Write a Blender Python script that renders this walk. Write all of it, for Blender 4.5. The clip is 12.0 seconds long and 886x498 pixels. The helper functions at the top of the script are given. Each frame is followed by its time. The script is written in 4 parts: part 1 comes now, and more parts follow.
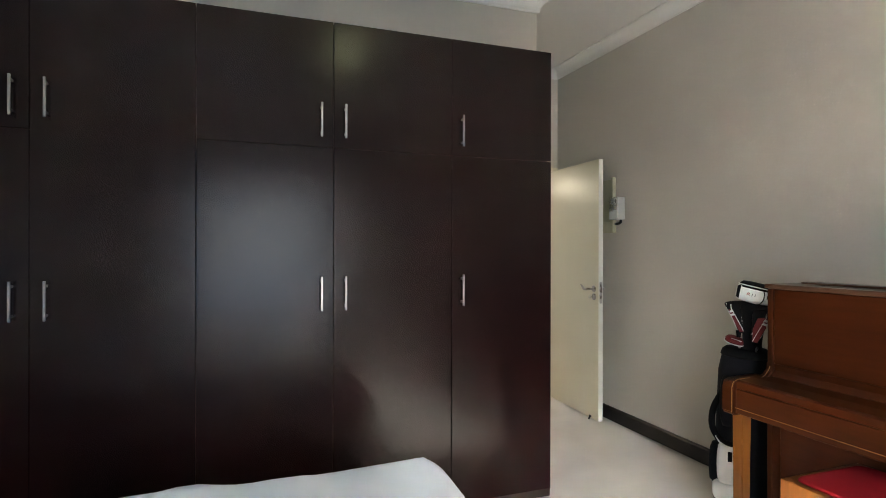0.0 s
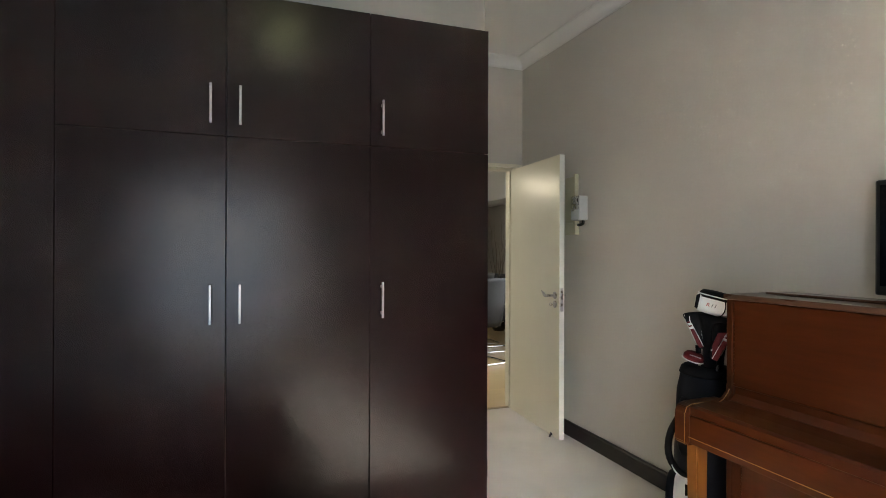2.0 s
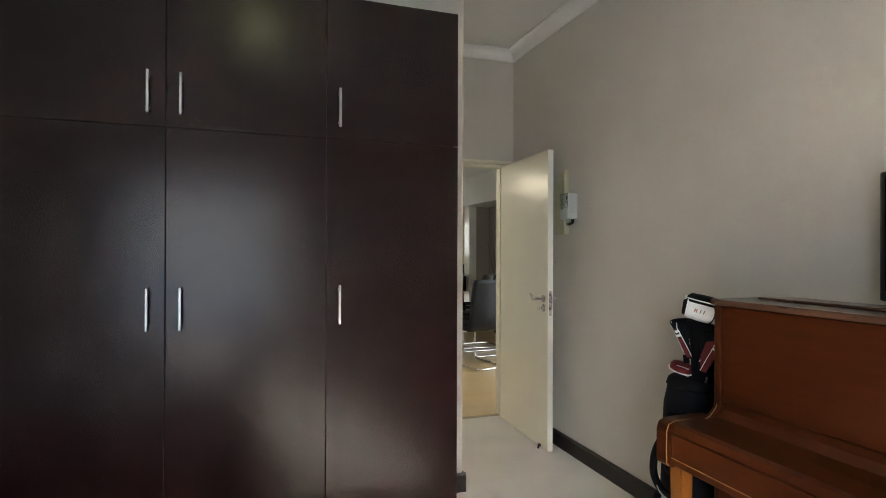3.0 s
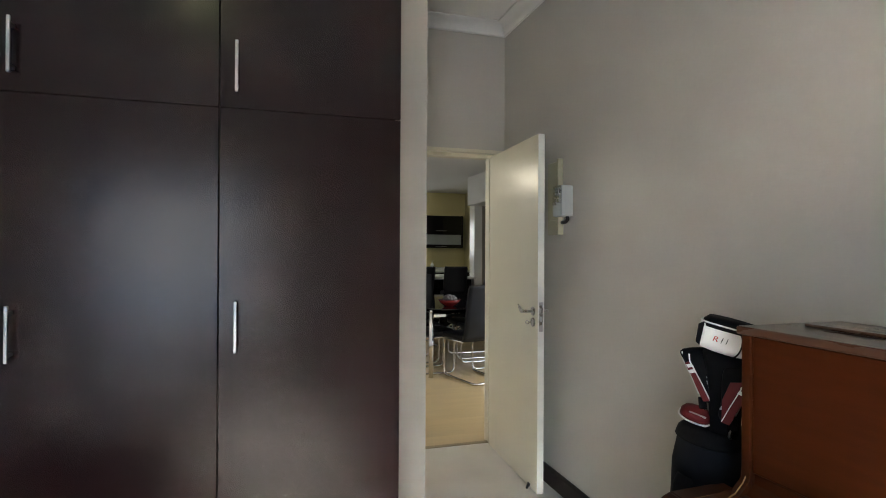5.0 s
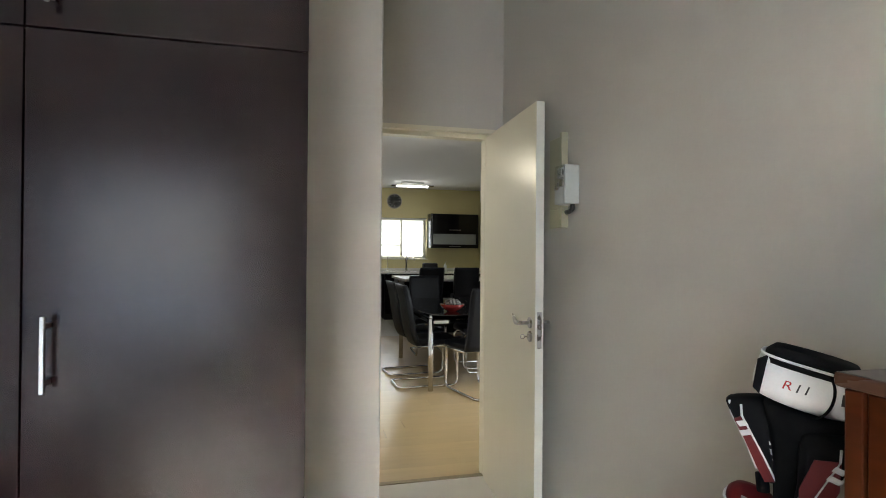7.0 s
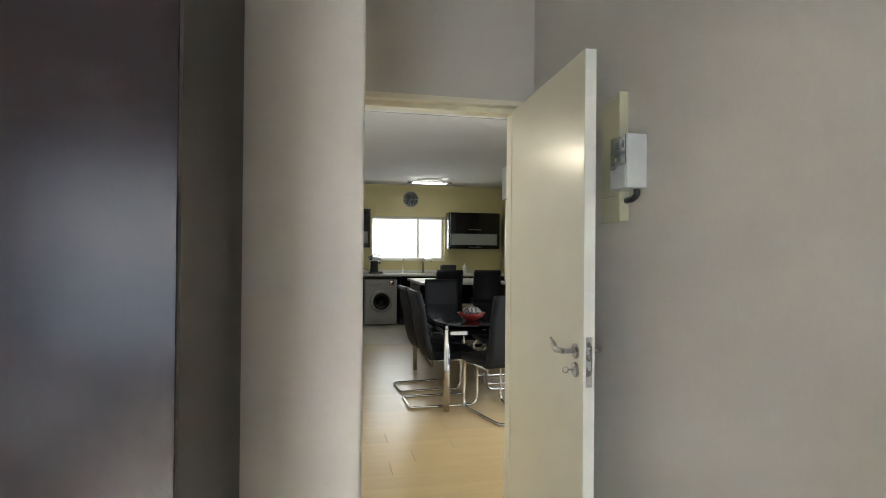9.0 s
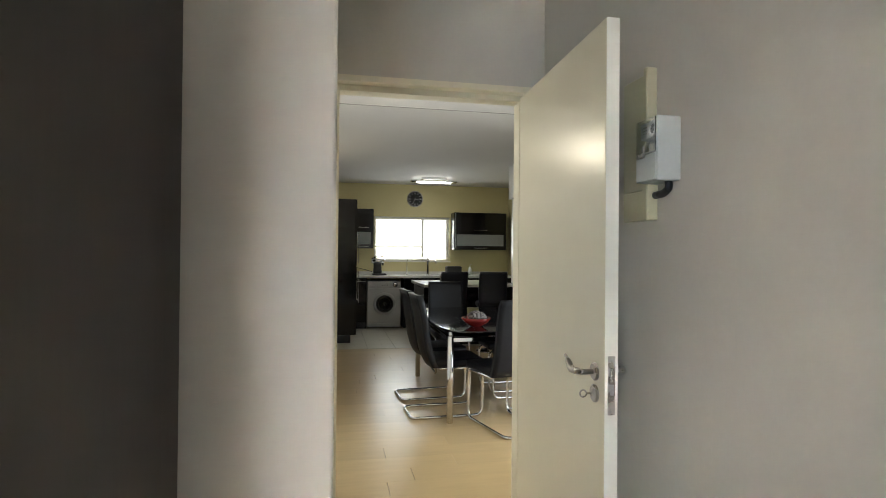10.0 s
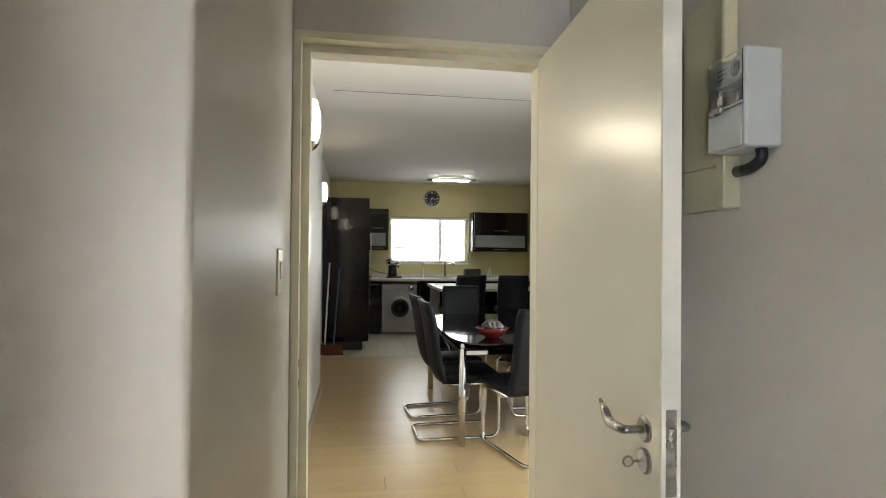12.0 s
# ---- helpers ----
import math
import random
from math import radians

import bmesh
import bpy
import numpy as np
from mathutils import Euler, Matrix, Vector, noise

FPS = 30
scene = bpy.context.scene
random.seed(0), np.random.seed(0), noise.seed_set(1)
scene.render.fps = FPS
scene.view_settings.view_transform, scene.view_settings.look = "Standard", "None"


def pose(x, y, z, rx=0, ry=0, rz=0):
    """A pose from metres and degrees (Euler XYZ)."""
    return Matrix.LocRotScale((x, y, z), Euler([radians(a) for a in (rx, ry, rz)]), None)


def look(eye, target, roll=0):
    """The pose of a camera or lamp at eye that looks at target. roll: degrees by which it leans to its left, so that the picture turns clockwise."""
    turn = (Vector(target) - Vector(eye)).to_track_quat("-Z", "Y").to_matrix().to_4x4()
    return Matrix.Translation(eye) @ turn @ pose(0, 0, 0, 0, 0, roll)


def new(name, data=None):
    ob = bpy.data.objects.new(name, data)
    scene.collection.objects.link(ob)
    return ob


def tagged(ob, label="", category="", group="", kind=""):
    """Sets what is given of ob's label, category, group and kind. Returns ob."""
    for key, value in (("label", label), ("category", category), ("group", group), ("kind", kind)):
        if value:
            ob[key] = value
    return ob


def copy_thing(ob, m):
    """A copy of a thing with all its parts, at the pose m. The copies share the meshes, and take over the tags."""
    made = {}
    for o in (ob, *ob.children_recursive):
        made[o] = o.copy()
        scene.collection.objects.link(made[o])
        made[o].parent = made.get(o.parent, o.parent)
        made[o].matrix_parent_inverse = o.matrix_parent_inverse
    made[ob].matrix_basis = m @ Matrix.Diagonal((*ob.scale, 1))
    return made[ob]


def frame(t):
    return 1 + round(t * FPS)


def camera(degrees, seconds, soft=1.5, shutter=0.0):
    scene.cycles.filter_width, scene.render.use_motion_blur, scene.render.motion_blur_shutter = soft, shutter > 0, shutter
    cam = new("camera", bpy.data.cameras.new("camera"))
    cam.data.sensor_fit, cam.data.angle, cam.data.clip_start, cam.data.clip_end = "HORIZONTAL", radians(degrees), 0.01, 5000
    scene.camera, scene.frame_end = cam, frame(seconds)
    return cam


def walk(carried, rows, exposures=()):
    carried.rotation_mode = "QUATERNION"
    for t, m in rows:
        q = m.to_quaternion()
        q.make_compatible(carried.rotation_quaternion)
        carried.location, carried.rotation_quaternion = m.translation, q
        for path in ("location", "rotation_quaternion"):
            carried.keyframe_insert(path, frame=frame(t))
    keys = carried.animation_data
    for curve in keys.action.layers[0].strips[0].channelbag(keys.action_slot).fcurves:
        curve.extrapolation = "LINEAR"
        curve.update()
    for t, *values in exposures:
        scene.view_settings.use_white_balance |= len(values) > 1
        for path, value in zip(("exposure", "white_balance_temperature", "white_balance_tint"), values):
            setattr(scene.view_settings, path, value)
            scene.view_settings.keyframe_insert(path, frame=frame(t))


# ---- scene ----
cam = camera(78.0, 12.0, soft=0.95)
PATH = [
    (0, (0.1, -0.026, 1.35), (0.779, 1.855, 1.348), 0.1),
    (0.5, (0.207, 0.052, 1.342), (0.894, 1.93, 1.343), 0.1),
    (1, (0.318, 0.091, 1.348), (1.005, 1.97, 1.349), 0.1),
    (1.5, (0.421, 0.131, 1.362), (1.113, 2.008, 1.36), 0.2),
    (2, (0.56, 0.174, 1.362), (1.244, 2.053, 1.365), 0.2),
    (2.5, (0.711, 0.223, 1.37), (1.374, 2.11, 1.373), 0.2),
    (3, (0.822, 0.288, 1.361), (1.463, 2.182, 1.367), 0.2),
    (5, (1.269, 0.745, 1.377), (1.844, 2.66, 1.385), 0.3),
    (5.5, (1.37, 0.855, 1.369), (1.93, 2.775, 1.381), 0.2),
    (6, (1.468, 0.977, 1.358), (2.007, 2.903, 1.368), 0.3),
    (6.5, (1.573, 1.108, 1.356), (2.087, 3.041, 1.367), 0.4),
    (8.5, (1.816, 1.743, 1.364), (2.243, 3.697, 1.377), 0.5),
    (9, (1.839, 1.881, 1.365), (2.256, 3.837, 1.379), 0.5),
    (9.5, (1.875, 2.009, 1.369), (2.284, 3.967, 1.385), 0.5),
    (10, (1.921, 2.133, 1.375), (2.315, 4.094, 1.391), 0.5),
    (10.5, (1.961, 2.241, 1.373), (2.336, 4.205, 1.39), 0.5),
    (11, (1.998, 2.358, 1.369), (2.351, 4.327, 1.389), 0.4),
    (11.5, (2.056, 2.483, 1.375), (2.391, 4.454, 1.396), 0.4),
    (12, (2.097, 2.586, 1.381), (2.409, 4.561, 1.402), 0.5),
]
walk(cam, [(t, look(eye, target, roll)) for t, eye, target, roll in PATH], [(0, 2.97, 6600, 10), (2.5, 2.87, 6600, 10), (5, 2.90, 6300, 11), (9, 3.34, 6250, 10), (12, 3.44, 6450, 10)])

# ---- world and lights ----
world = bpy.data.worlds.new("world")
scene.world = world
world.use_nodes = True
wn, wl = world.node_tree.nodes, world.node_tree.links
sky = wn.new("ShaderNodeTexSky")
sky.sky_type, sky.sun_disc = "NISHITA", False
sky.sun_elevation, sky.sun_rotation = radians(29.1), radians(193.5)
wl.new(sky.outputs[0], wn["Background"].inputs[0])
wn["Background"].inputs[1].default_value = 0.05


def sun_lamp(strength, angle, eye, target):
    data = bpy.data.lights.new("sun", "SUN")
    data.energy, data.angle, data.color = strength, radians(angle), (1.0, 0.975, 0.94)
    new("sun", data).matrix_world = look(eye, target)


def area_lamp(name, eye, target, width, height, power, color):
    data = bpy.data.lights.new(name, "AREA")
    data.shape, data.size, data.size_y, data.energy, data.color = "RECTANGLE", width, height, power, color
    ob = new(name, data)
    ob.matrix_world = look(eye, target)
    return ob


def point_lamp(name, at, power, color, radius):
    data = bpy.data.lights.new(name, "POINT")
    data.energy, data.color, data.shadow_soft_size = power, color, radius
    new(name, data).location = at


sun_lamp(5.0, 0.8, (-0.42, -1.75, 1.0), (0, 0, 0))
area_lamp("bedroom_window_light", (0.30, -1.47, 1.30), (0.45, 3.0, 1.10), 1.30, 1.38, 3.5, (0.35, 0.59, 1.0))
# Fill lamp from an unseen side, added to brighten the dining floor and chairs.
area_lamp("dining_fill_light", (4.42, 5.5, 1.3), (2.0, 5.9, 0.6), 1.3, 1.9, 3.1, (0.90, 0.95, 1.0))
area_lamp("kitchen_window_light", (3.43, 12.52, 1.65), (3.3, 6.0, 0.4), 1.4, 0.8, 0.95, (0.95, 0.98, 1.0))
point_lamp("bedroom_bulb", (0.82, 1.02, 2.84), 0.42, (0.95, 1.0, 0.52), 0.07)
point_lamp("sconce_bulb_near", (1.86, 5.55, 2.06), 1.1, (1.0, 0.88, 0.66), 0.04)
point_lamp("sconce_bulb_far", (1.73, 8.95, 2.06), 0.2, (1.0, 0.88, 0.66), 0.04)
area_lamp("kitchen_tube_light", (3.64, 11.55, 2.585), (3.64, 11.55, 0.0), 0.56, 0.04, 0.45, (1.0, 0.97, 0.88))


# ---- materials ----
def material(name, color, rough=0.5, metal=0.0, vary=0.08, scale=6.0, fine=120.0, bump=0.1, dist=0.002, coat=0.0, spec=0.5,
             tint=None, stretch=(1, 1, 1), rough_vary=0.08, random_object=0.0, transmission=0.0, sheen=0.0, emission=None, strength=0.0):
    m = bpy.data.materials.new(name)
    m.use_nodes = True
    n, l = m.node_tree.nodes, m.node_tree.links
    b = n["Principled BSDF"]
    b.inputs["Metallic"].default_value = metal
    b.inputs["Coat Weight"].default_value = coat
    b.inputs["Coat Roughness"].default_value = 0.08
    b.inputs["Specular IOR Level"].default_value = spec
    b.inputs["Transmission Weight"].default_value = transmission
    b.inputs["Sheen Weight"].default_value = sheen
    if emission:
        b.inputs["Emission Color"].default_value = (*emission, 1)
        b.inputs["Emission Strength"].default_value = strength
    tc, mp = n.new("ShaderNodeTexCoord"), n.new("ShaderNodeMapping")
    mp.inputs["Scale"].default_value = stretch
    l.new(tc.outputs["Object"], mp.inputs["Vector"])
    big, small = n.new("ShaderNodeTexNoise"), n.new("ShaderNodeTexNoise")
    big.inputs["Scale"].default_value, big.inputs["Detail"].default_value = scale, 5
    small.inputs["Scale"].default_value, small.inputs["Detail"].default_value = fine, 3
    l.new(mp.outputs[0], big.inputs["Vector"]), l.new(mp.outputs[0], small.inputs["Vector"])
    mixer = n.new("ShaderNodeMix")
    mixer.data_type = "FLOAT"
    mixer.inputs[0].default_value = 0.4
    l.new(big.outputs["Fac"], mixer.inputs[2]), l.new(small.outputs["Fac"], mixer.inputs[3])
    ramp = n.new("ShaderNodeValToRGB")
    tint = tint or color
    ramp.color_ramp.elements[0].position, ramp.color_ramp.elements[1].position = 0.3, 0.7
    ramp.color_ramp.elements[0].color = (*[c * (1 - vary) for c in color], 1)
    ramp.color_ramp.elements[1].color = (*[min(1, c * (1 + vary)) for c in tint], 1)
    l.new(mixer.outputs[0], ramp.inputs[0])
    out = ramp.outputs[0]
    if random_object:
        info, mul, hsv = n.new("ShaderNodeObjectInfo"), n.new("ShaderNodeMapRange"), n.new("ShaderNodeHueSaturation")
        mul.inputs["To Min"].default_value, mul.inputs["To Max"].default_value = 1 - random_object, 1 + random_object
        l.new(info.outputs["Random"], mul.inputs["Value"]), l.new(mul.outputs[0], hsv.inputs["Value"]), l.new(out, hsv.inputs["Color"])
        out = hsv.outputs[0]
    l.new(out, b.inputs["Base Color"])
    rr = n.new("ShaderNodeMapRange")
    rr.inputs["To Min"].default_value, rr.inputs["To Max"].default_value = max(0.0, rough - rough_vary), min(1.0, rough + rough_vary)
    l.new(big.outputs["Fac"], rr.inputs["Value"]), l.new(rr.outputs[0], b.inputs["Roughness"])
    if bump:
        bp = n.new("ShaderNodeBump")
        bp.inputs["Strength"].default_value, bp.inputs["Distance"].default_value = bump, dist
        l.new(mixer.outputs[0], bp.inputs["Height"]), l.new(bp.outputs[0], b.inputs["Normal"])
    return m


PLASTER = material("taupe plaster paint", (0.525, 0.488, 0.426), 0.40, vary=0.03, scale=1.5, fine=60, bump=0.12, dist=0.003)
OLIVE = material("olive yellow wall paint", (0.60, 0.53, 0.27), 0.5, vary=0.04, scale=2, fine=60, bump=0.1, dist=0.003)
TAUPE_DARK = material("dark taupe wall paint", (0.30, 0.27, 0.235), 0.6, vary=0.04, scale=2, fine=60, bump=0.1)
WHITE_WALL = material("white wall paint", (0.74, 0.73, 0.69), 0.55, vary=0.03, scale=2, fine=60, bump=0.1)
CEILING = material("matt white ceiling paint", (0.76, 0.74, 0.70), 0.8, vary=0.025, scale=1.2, fine=40, bump=0.1, dist=0.003)
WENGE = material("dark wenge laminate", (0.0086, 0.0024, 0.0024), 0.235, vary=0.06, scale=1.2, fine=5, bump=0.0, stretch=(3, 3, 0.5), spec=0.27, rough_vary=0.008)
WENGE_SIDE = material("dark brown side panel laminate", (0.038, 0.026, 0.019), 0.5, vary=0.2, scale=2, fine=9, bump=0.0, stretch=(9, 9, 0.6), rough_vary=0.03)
STEEL = material("brushed steel", (0.43, 0.405, 0.37), 0.28, metal=1, vary=0.08, scale=30, fine=300, bump=0.05, dist=0.0004)
SATIN = material("satin steel bar", (0.44, 0.425, 0.41), 0.40, metal=1, vary=0.04, scale=20, fine=60, bump=0.0)
STRIP = material("worn brass strip", (0.30, 0.24, 0.15), 0.5, metal=0.2, vary=0.1, bump=0.0)
CHROME = material("polished chrome", (0.66, 0.66, 0.65), 0.07, metal=1, vary=0.03, bump=0.0, rough_vary=0.03)
ENAMEL = material("cream enamel door paint", (0.71, 0.655, 0.50), 0.28, vary=0.02, scale=2, fine=9, bump=0.10, dist=0.004, spec=0.5, rough_vary=0.012)
ENAMEL_EDGE = material("pale enamel edge paint", (0.76, 0.74, 0.66), 0.4, vary=0.03, scale=8, fine=60, bump=0.1)
CARPET = material("beige carpet pile", (0.62, 0.57, 0.495), 0.95, vary=0.10, scale=3, fine=420, bump=0.6, dist=0.004, spec=0.1, sheen=0.3)
SKIRT = material("dark stained skirting wood", (0.028, 0.02, 0.017), 0.42, vary=0.3, scale=4, fine=60, bump=0.1, dist=0.0008, stretch=(6, 1, 6))
PLANK = material("honey oak laminate plank", (0.48, 0.35, 0.175), 0.30, vary=0.11, scale=1.3, fine=7, bump=0.0, stretch=(0.5, 4, 4), random_object=0.05, spec=0.6, rough_vary=0.02)
TILE = material("beige ceramic floor tile", (0.50, 0.475, 0.385), 0.3, vary=0.06, scale=5, fine=60, bump=0.06, random_object=0.05)
UNDERLAY = material("tan underlay", (0.30, 0.22, 0.12), 0.9, vary=0.1)
GROUT = material("grey grout", (0.30, 0.28, 0.24), 0.9, vary=0.1)
WALL_TILE = material("white glazed wall tile", (0.76, 0.75, 0.71), 0.18, vary=0.02, bump=0.03, random_object=0.02)
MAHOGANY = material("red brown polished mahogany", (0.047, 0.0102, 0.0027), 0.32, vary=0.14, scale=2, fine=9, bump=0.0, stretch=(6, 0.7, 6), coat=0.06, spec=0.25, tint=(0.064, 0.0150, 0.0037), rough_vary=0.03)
# Paler, greyer brown than the body, with a stronger coat.
MAHOGANY_TOP = material("paler mahogany lid", (0.10, 0.048, 0.028), 0.28, vary=0.2, scale=2, fine=9, bump=0.0, stretch=(6, 0.7, 6), coat=0.5)
INLAY = material("pale inlay wood", (0.30, 0.17, 0.06), 0.4, vary=0.1, bump=0.0)
OAK = material("golden stained wood", (0.20, 0.066, 0.011), 0.35, vary=0.2, scale=2, fine=9, bump=0.0, stretch=(6, 6, 0.7), coat=0.15)
RED_VELVET = material("red velvet cloth", (0.24, 0.007, 0.013), 0.9, vary=0.2, scale=9, fine=300, bump=0.4, spec=0.1)
NAVY = material("black navy nylon", (0.0055, 0.0065, 0.010), 0.75, vary=0.3, scale=9, fine=500, bump=0.5, spec=0.15)
WHITE_VINYL = material("white vinyl", (0.72, 0.72, 0.70), 0.42, vary=0.05, scale=9, fine=200, bump=0.2)
RED_VINYL = material("dark red vinyl", (0.105, 0.006, 0.007), 0.6, spec=0.25, vary=0.12, scale=9, fine=200, bump=0.2)
BLACK_CLOTH = material("black cloth", (0.0055, 0.0055, 0.006), 0.8, vary=0.2, scale=9, fine=400, bump=0.4, spec=0.12)
LEATHER = material("black leather", (0.0060, 0.0068, 0.0095), 0.46, spec=0.26, vary=0.2, scale=12, fine=260, bump=0.35, dist=0.0015)
BLACK_GLASS = material("black glass", (0.006, 0.006, 0.007), 0.03, vary=0.1, bump=0.0, rough_vary=0.02, coat=0.5)
BLACK_GLOSS = material("black gloss cabinet lacquer", (0.006, 0.0055, 0.0055), 0.06, spec=0.32, vary=0.15, bump=0.0, rough_vary=0.02)
BLACK_PLASTIC = material("black plastic", (0.012, 0.012, 0.012), 0.4, vary=0.15, bump=0.1)
SILVER = material("silver appliance paint", (0.36, 0.36, 0.35), 0.32, metal=0.1, vary=0.05, bump=0.03)
WORKTOP = material("white stone worktop", (0.66, 0.65, 0.61), 0.22, vary=0.06, scale=18, fine=160, bump=0.02)
WHITE_PLASTIC = material("white plastic", (0.72, 0.73, 0.71), 0.38, vary=0.03, scale=12, fine=90, bump=0.05)
# Cream darkened towards olive: the open door's shade put into the board's colour.
CREAM_SHADED = material("shade-darkened cream plastic", (0.47, 0.44, 0.30), 0.4, vary=0.05, scale=12, fine=90, bump=0.08)
CLEAR = material("clear plastic", (0.90, 0.91, 0.90), 0.05, vary=0.02, bump=0.0, rough_vary=0.02, transmission=0.96)
FROSTED = material("frosted cabinet glass", (0.30, 0.32, 0.31), 0.35, vary=0.06, scale=20, bump=0.03, transmission=0.25)
GLASS = material("window glass", (0.95, 0.97, 0.97), 0.0, vary=0.0, bump=0.0, transmission=1.0, rough_vary=0.0)
# The blue puts the window's cool light into the bedding colour.
LINEN = material("pale cotton duvet tinted for blue window light", (0.70, 0.78, 0.85), 0.85, vary=0.04, scale=6, fine=500, bump=0.3, sheen=0.2, spec=0.2)
MATTRESS = material("white mattress ticking", (0.65, 0.64, 0.62), 0.9, vary=0.05, fine=300, bump=0.3)
SHADE = material("opal glass shade lit", (0.9, 0.86, 0.76), 0.3, vary=0.02, bump=0.0, emission=(1.0, 0.90, 0.70), strength=0.34)
TUBE = material("fluorescent tube lit", (0.9, 0.9, 0.88), 0.3, vary=0.0, bump=0.0, emission=(1.0, 0.98, 0.90), strength=0.9)
METER_CASE = material("pale grey plastic case", (0.50, 0.52, 0.50), 0.42, vary=0.04, scale=12, fine=90, bump=0.06)
DAYLIGHT = material("bright overcast outdoors", (0.8, 0.85, 0.9), 0.9, vary=0.02, bump=0.0, emission=(0.97, 1.0, 1.0), strength=0.18)
LAWN = material("green lawn", (0.06, 0.11, 0.03), 0.9, vary=0.3, scale=2, fine=80)
BLIND = material("white blind slat", (0.78, 0.78, 0.76), 0.5, vary=0.03, bump=0.03)
BLUE_PLASTIC = material("blue plastic handle", (0.05, 0.09, 0.18), 0.45, vary=0.1)
BRISTLE = material("red brown bristles", (0.14, 0.035, 0.02), 0.9, vary=0.3, fine=300, bump=0.5)
RED_CERAMIC = material("red lacquer bowl", (0.16, 0.014, 0.012), 0.2, vary=0.15, scale=12)
CLOTH_CHECK = material("black and white checked cloth", (0.30, 0.29, 0.28), 0.9, vary=0.2, scale=60, fine=60, bump=0.3)
check = CLOTH_CHECK.node_tree.nodes.new("ShaderNodeTexChecker")
check.inputs["Scale"].default_value = 55.0
check.inputs["Color1"].default_value, check.inputs["Color2"].default_value = (0.20, 0.19, 0.18, 1), (0.03, 0.025, 0.025, 1)
CLOTH_CHECK.node_tree.links.new(CLOTH_CHECK.node_tree.nodes["Texture Coordinate"].outputs["Object"], check.inputs["Vector"])
CLOTH_CHECK.node_tree.links.new(check.outputs["Color"], CLOTH_CHECK.node_tree.nodes["Principled BSDF"].inputs["Base Color"])
TWIG = material("dry twig bark", (0.12, 0.09, 0.06), 0.9, vary=0.3, scale=30)
DIAL = material("dark grey clock dial", (0.02, 0.02, 0.02), 0.6, vary=0.1, spec=0.1)
INK = material("dark printed ink", (0.03, 0.03, 0.03), 0.6)
RED_INK = material("red printed ink", (0.40, 0.02, 0.02), 0.6)
SCREEN = material("black television screen", (0.006, 0.006, 0.007), 0.12, vary=0.1, bump=0.0)


# ---- mesh tools ----
def link_mesh(name, bm, mat, smooth=False):
    me = bpy.data.meshes.new(name)
    bmesh.ops.recalc_face_normals(bm, faces=bm.faces)
    bm.to_mesh(me)
    bm.free()
    me.materials.append(mat)
    if smooth:
        for p in me.polygons:
            p.use_smooth = True
    return new(name, me)


def part(name, bm, mat, parent, label="", smooth=False):
    ob = link_mesh(name, bm, mat, smooth)
    ob.parent = parent
    if label:
        ob["label"] = label
    return ob


def thing(name, at, label, category, group="", kind="", turn=0):
    ob = new(name)
    ob.matrix_world = pose(*at, 0, 0, turn)
    ob.empty_display_size = 0.1
    return tagged(ob, label, category, group, kind)


def structure(name, bm, mat, label="", category="", smooth=False):
    return tagged(link_mesh(name, bm, mat, smooth), label, category, kind="structure")


def box(x0, x1, y0, y1, z0, z1, bevel=0.0, seg=2, bm=None):
    own = bmesh.new()
    bmesh.ops.create_cube(own, size=1)
    bmesh.ops.scale(own, vec=(x1 - x0, y1 - y0, z1 - z0), verts=own.verts)
    bmesh.ops.translate(own, vec=((x0 + x1) / 2, (y0 + y1) / 2, (z0 + z1) / 2), verts=own.verts)
    if bevel:
        bmesh.ops.bevel(own, geom=list(own.edges), offset=bevel, segments=seg, profile=0.5, affect="EDGES")
    return merged(bm, own)


def merged(bm, own):
    if bm is None:
        return own
    me = bpy.data.meshes.new("temp")
    own.to_mesh(me)
    bm.from_mesh(me)
    own.free()
    bpy.data.meshes.remove(me)
    return bm


def turned(bm, m):
    bmesh.ops.transform(bm, matrix=m, verts=bm.verts)
    return bm


def loft(rings, bm=None, cap=True, closed=True):
    """Skin between rings of points."""
    bm = bm or bmesh.new()
    made = [[bm.verts.new(p) for p in ring] for ring in rings]
    n = len(made[0])
    for a, b in zip(made, made[1:]):
        for i in range(n if closed else n - 1):
            bm.faces.new((a[i], a[(i + 1) % n], b[(i + 1) % n], b[i]))
    if cap and closed:
        bm.faces.new(list(reversed(made[0])))
        bm.faces.new(made[-1])
    return bm


def tube(points, r, segs=10, bm=None, radii=None):
    pts = [Vector(p) for p in points]
    rings, side = [], None
    for i, p in enumerate(pts):
        d = (pts[min(i + 1, len(pts) - 1)] - pts[max(i - 1, 0)]).normalized()
        if side is None:
            side = d.orthogonal().normalized()
        side = (side - d * side.dot(d)).normalized()
        up = d.cross(side)
        rad = radii[i] if radii else r
        rings.append([p + (side * math.cos(2 * math.pi * k / segs) + up * math.sin(2 * math.pi * k / segs)) * rad for k in range(segs)])
    return loft(rings, bm)


def rounded(points, r, steps=5):
    """A polyline with its inner corners rounded."""
    pts = [Vector(p) for p in points]
    out = [pts[0]]
    for a, b, c in zip(pts, pts[1:], pts[2:]):
        u, v = (a - b), (c - b)
        cut = min(r, u.length * 0.49, v.length * 0.49)
        p, q = b + u.normalized() * cut, b + v.normalized() * cut
        for k in range(steps + 1):
            t = k / steps
            out.append(p * (1 - t) ** 2 + b * 2 * t * (1 - t) + q * t ** 2)
    out.append(pts[-1])
    return out


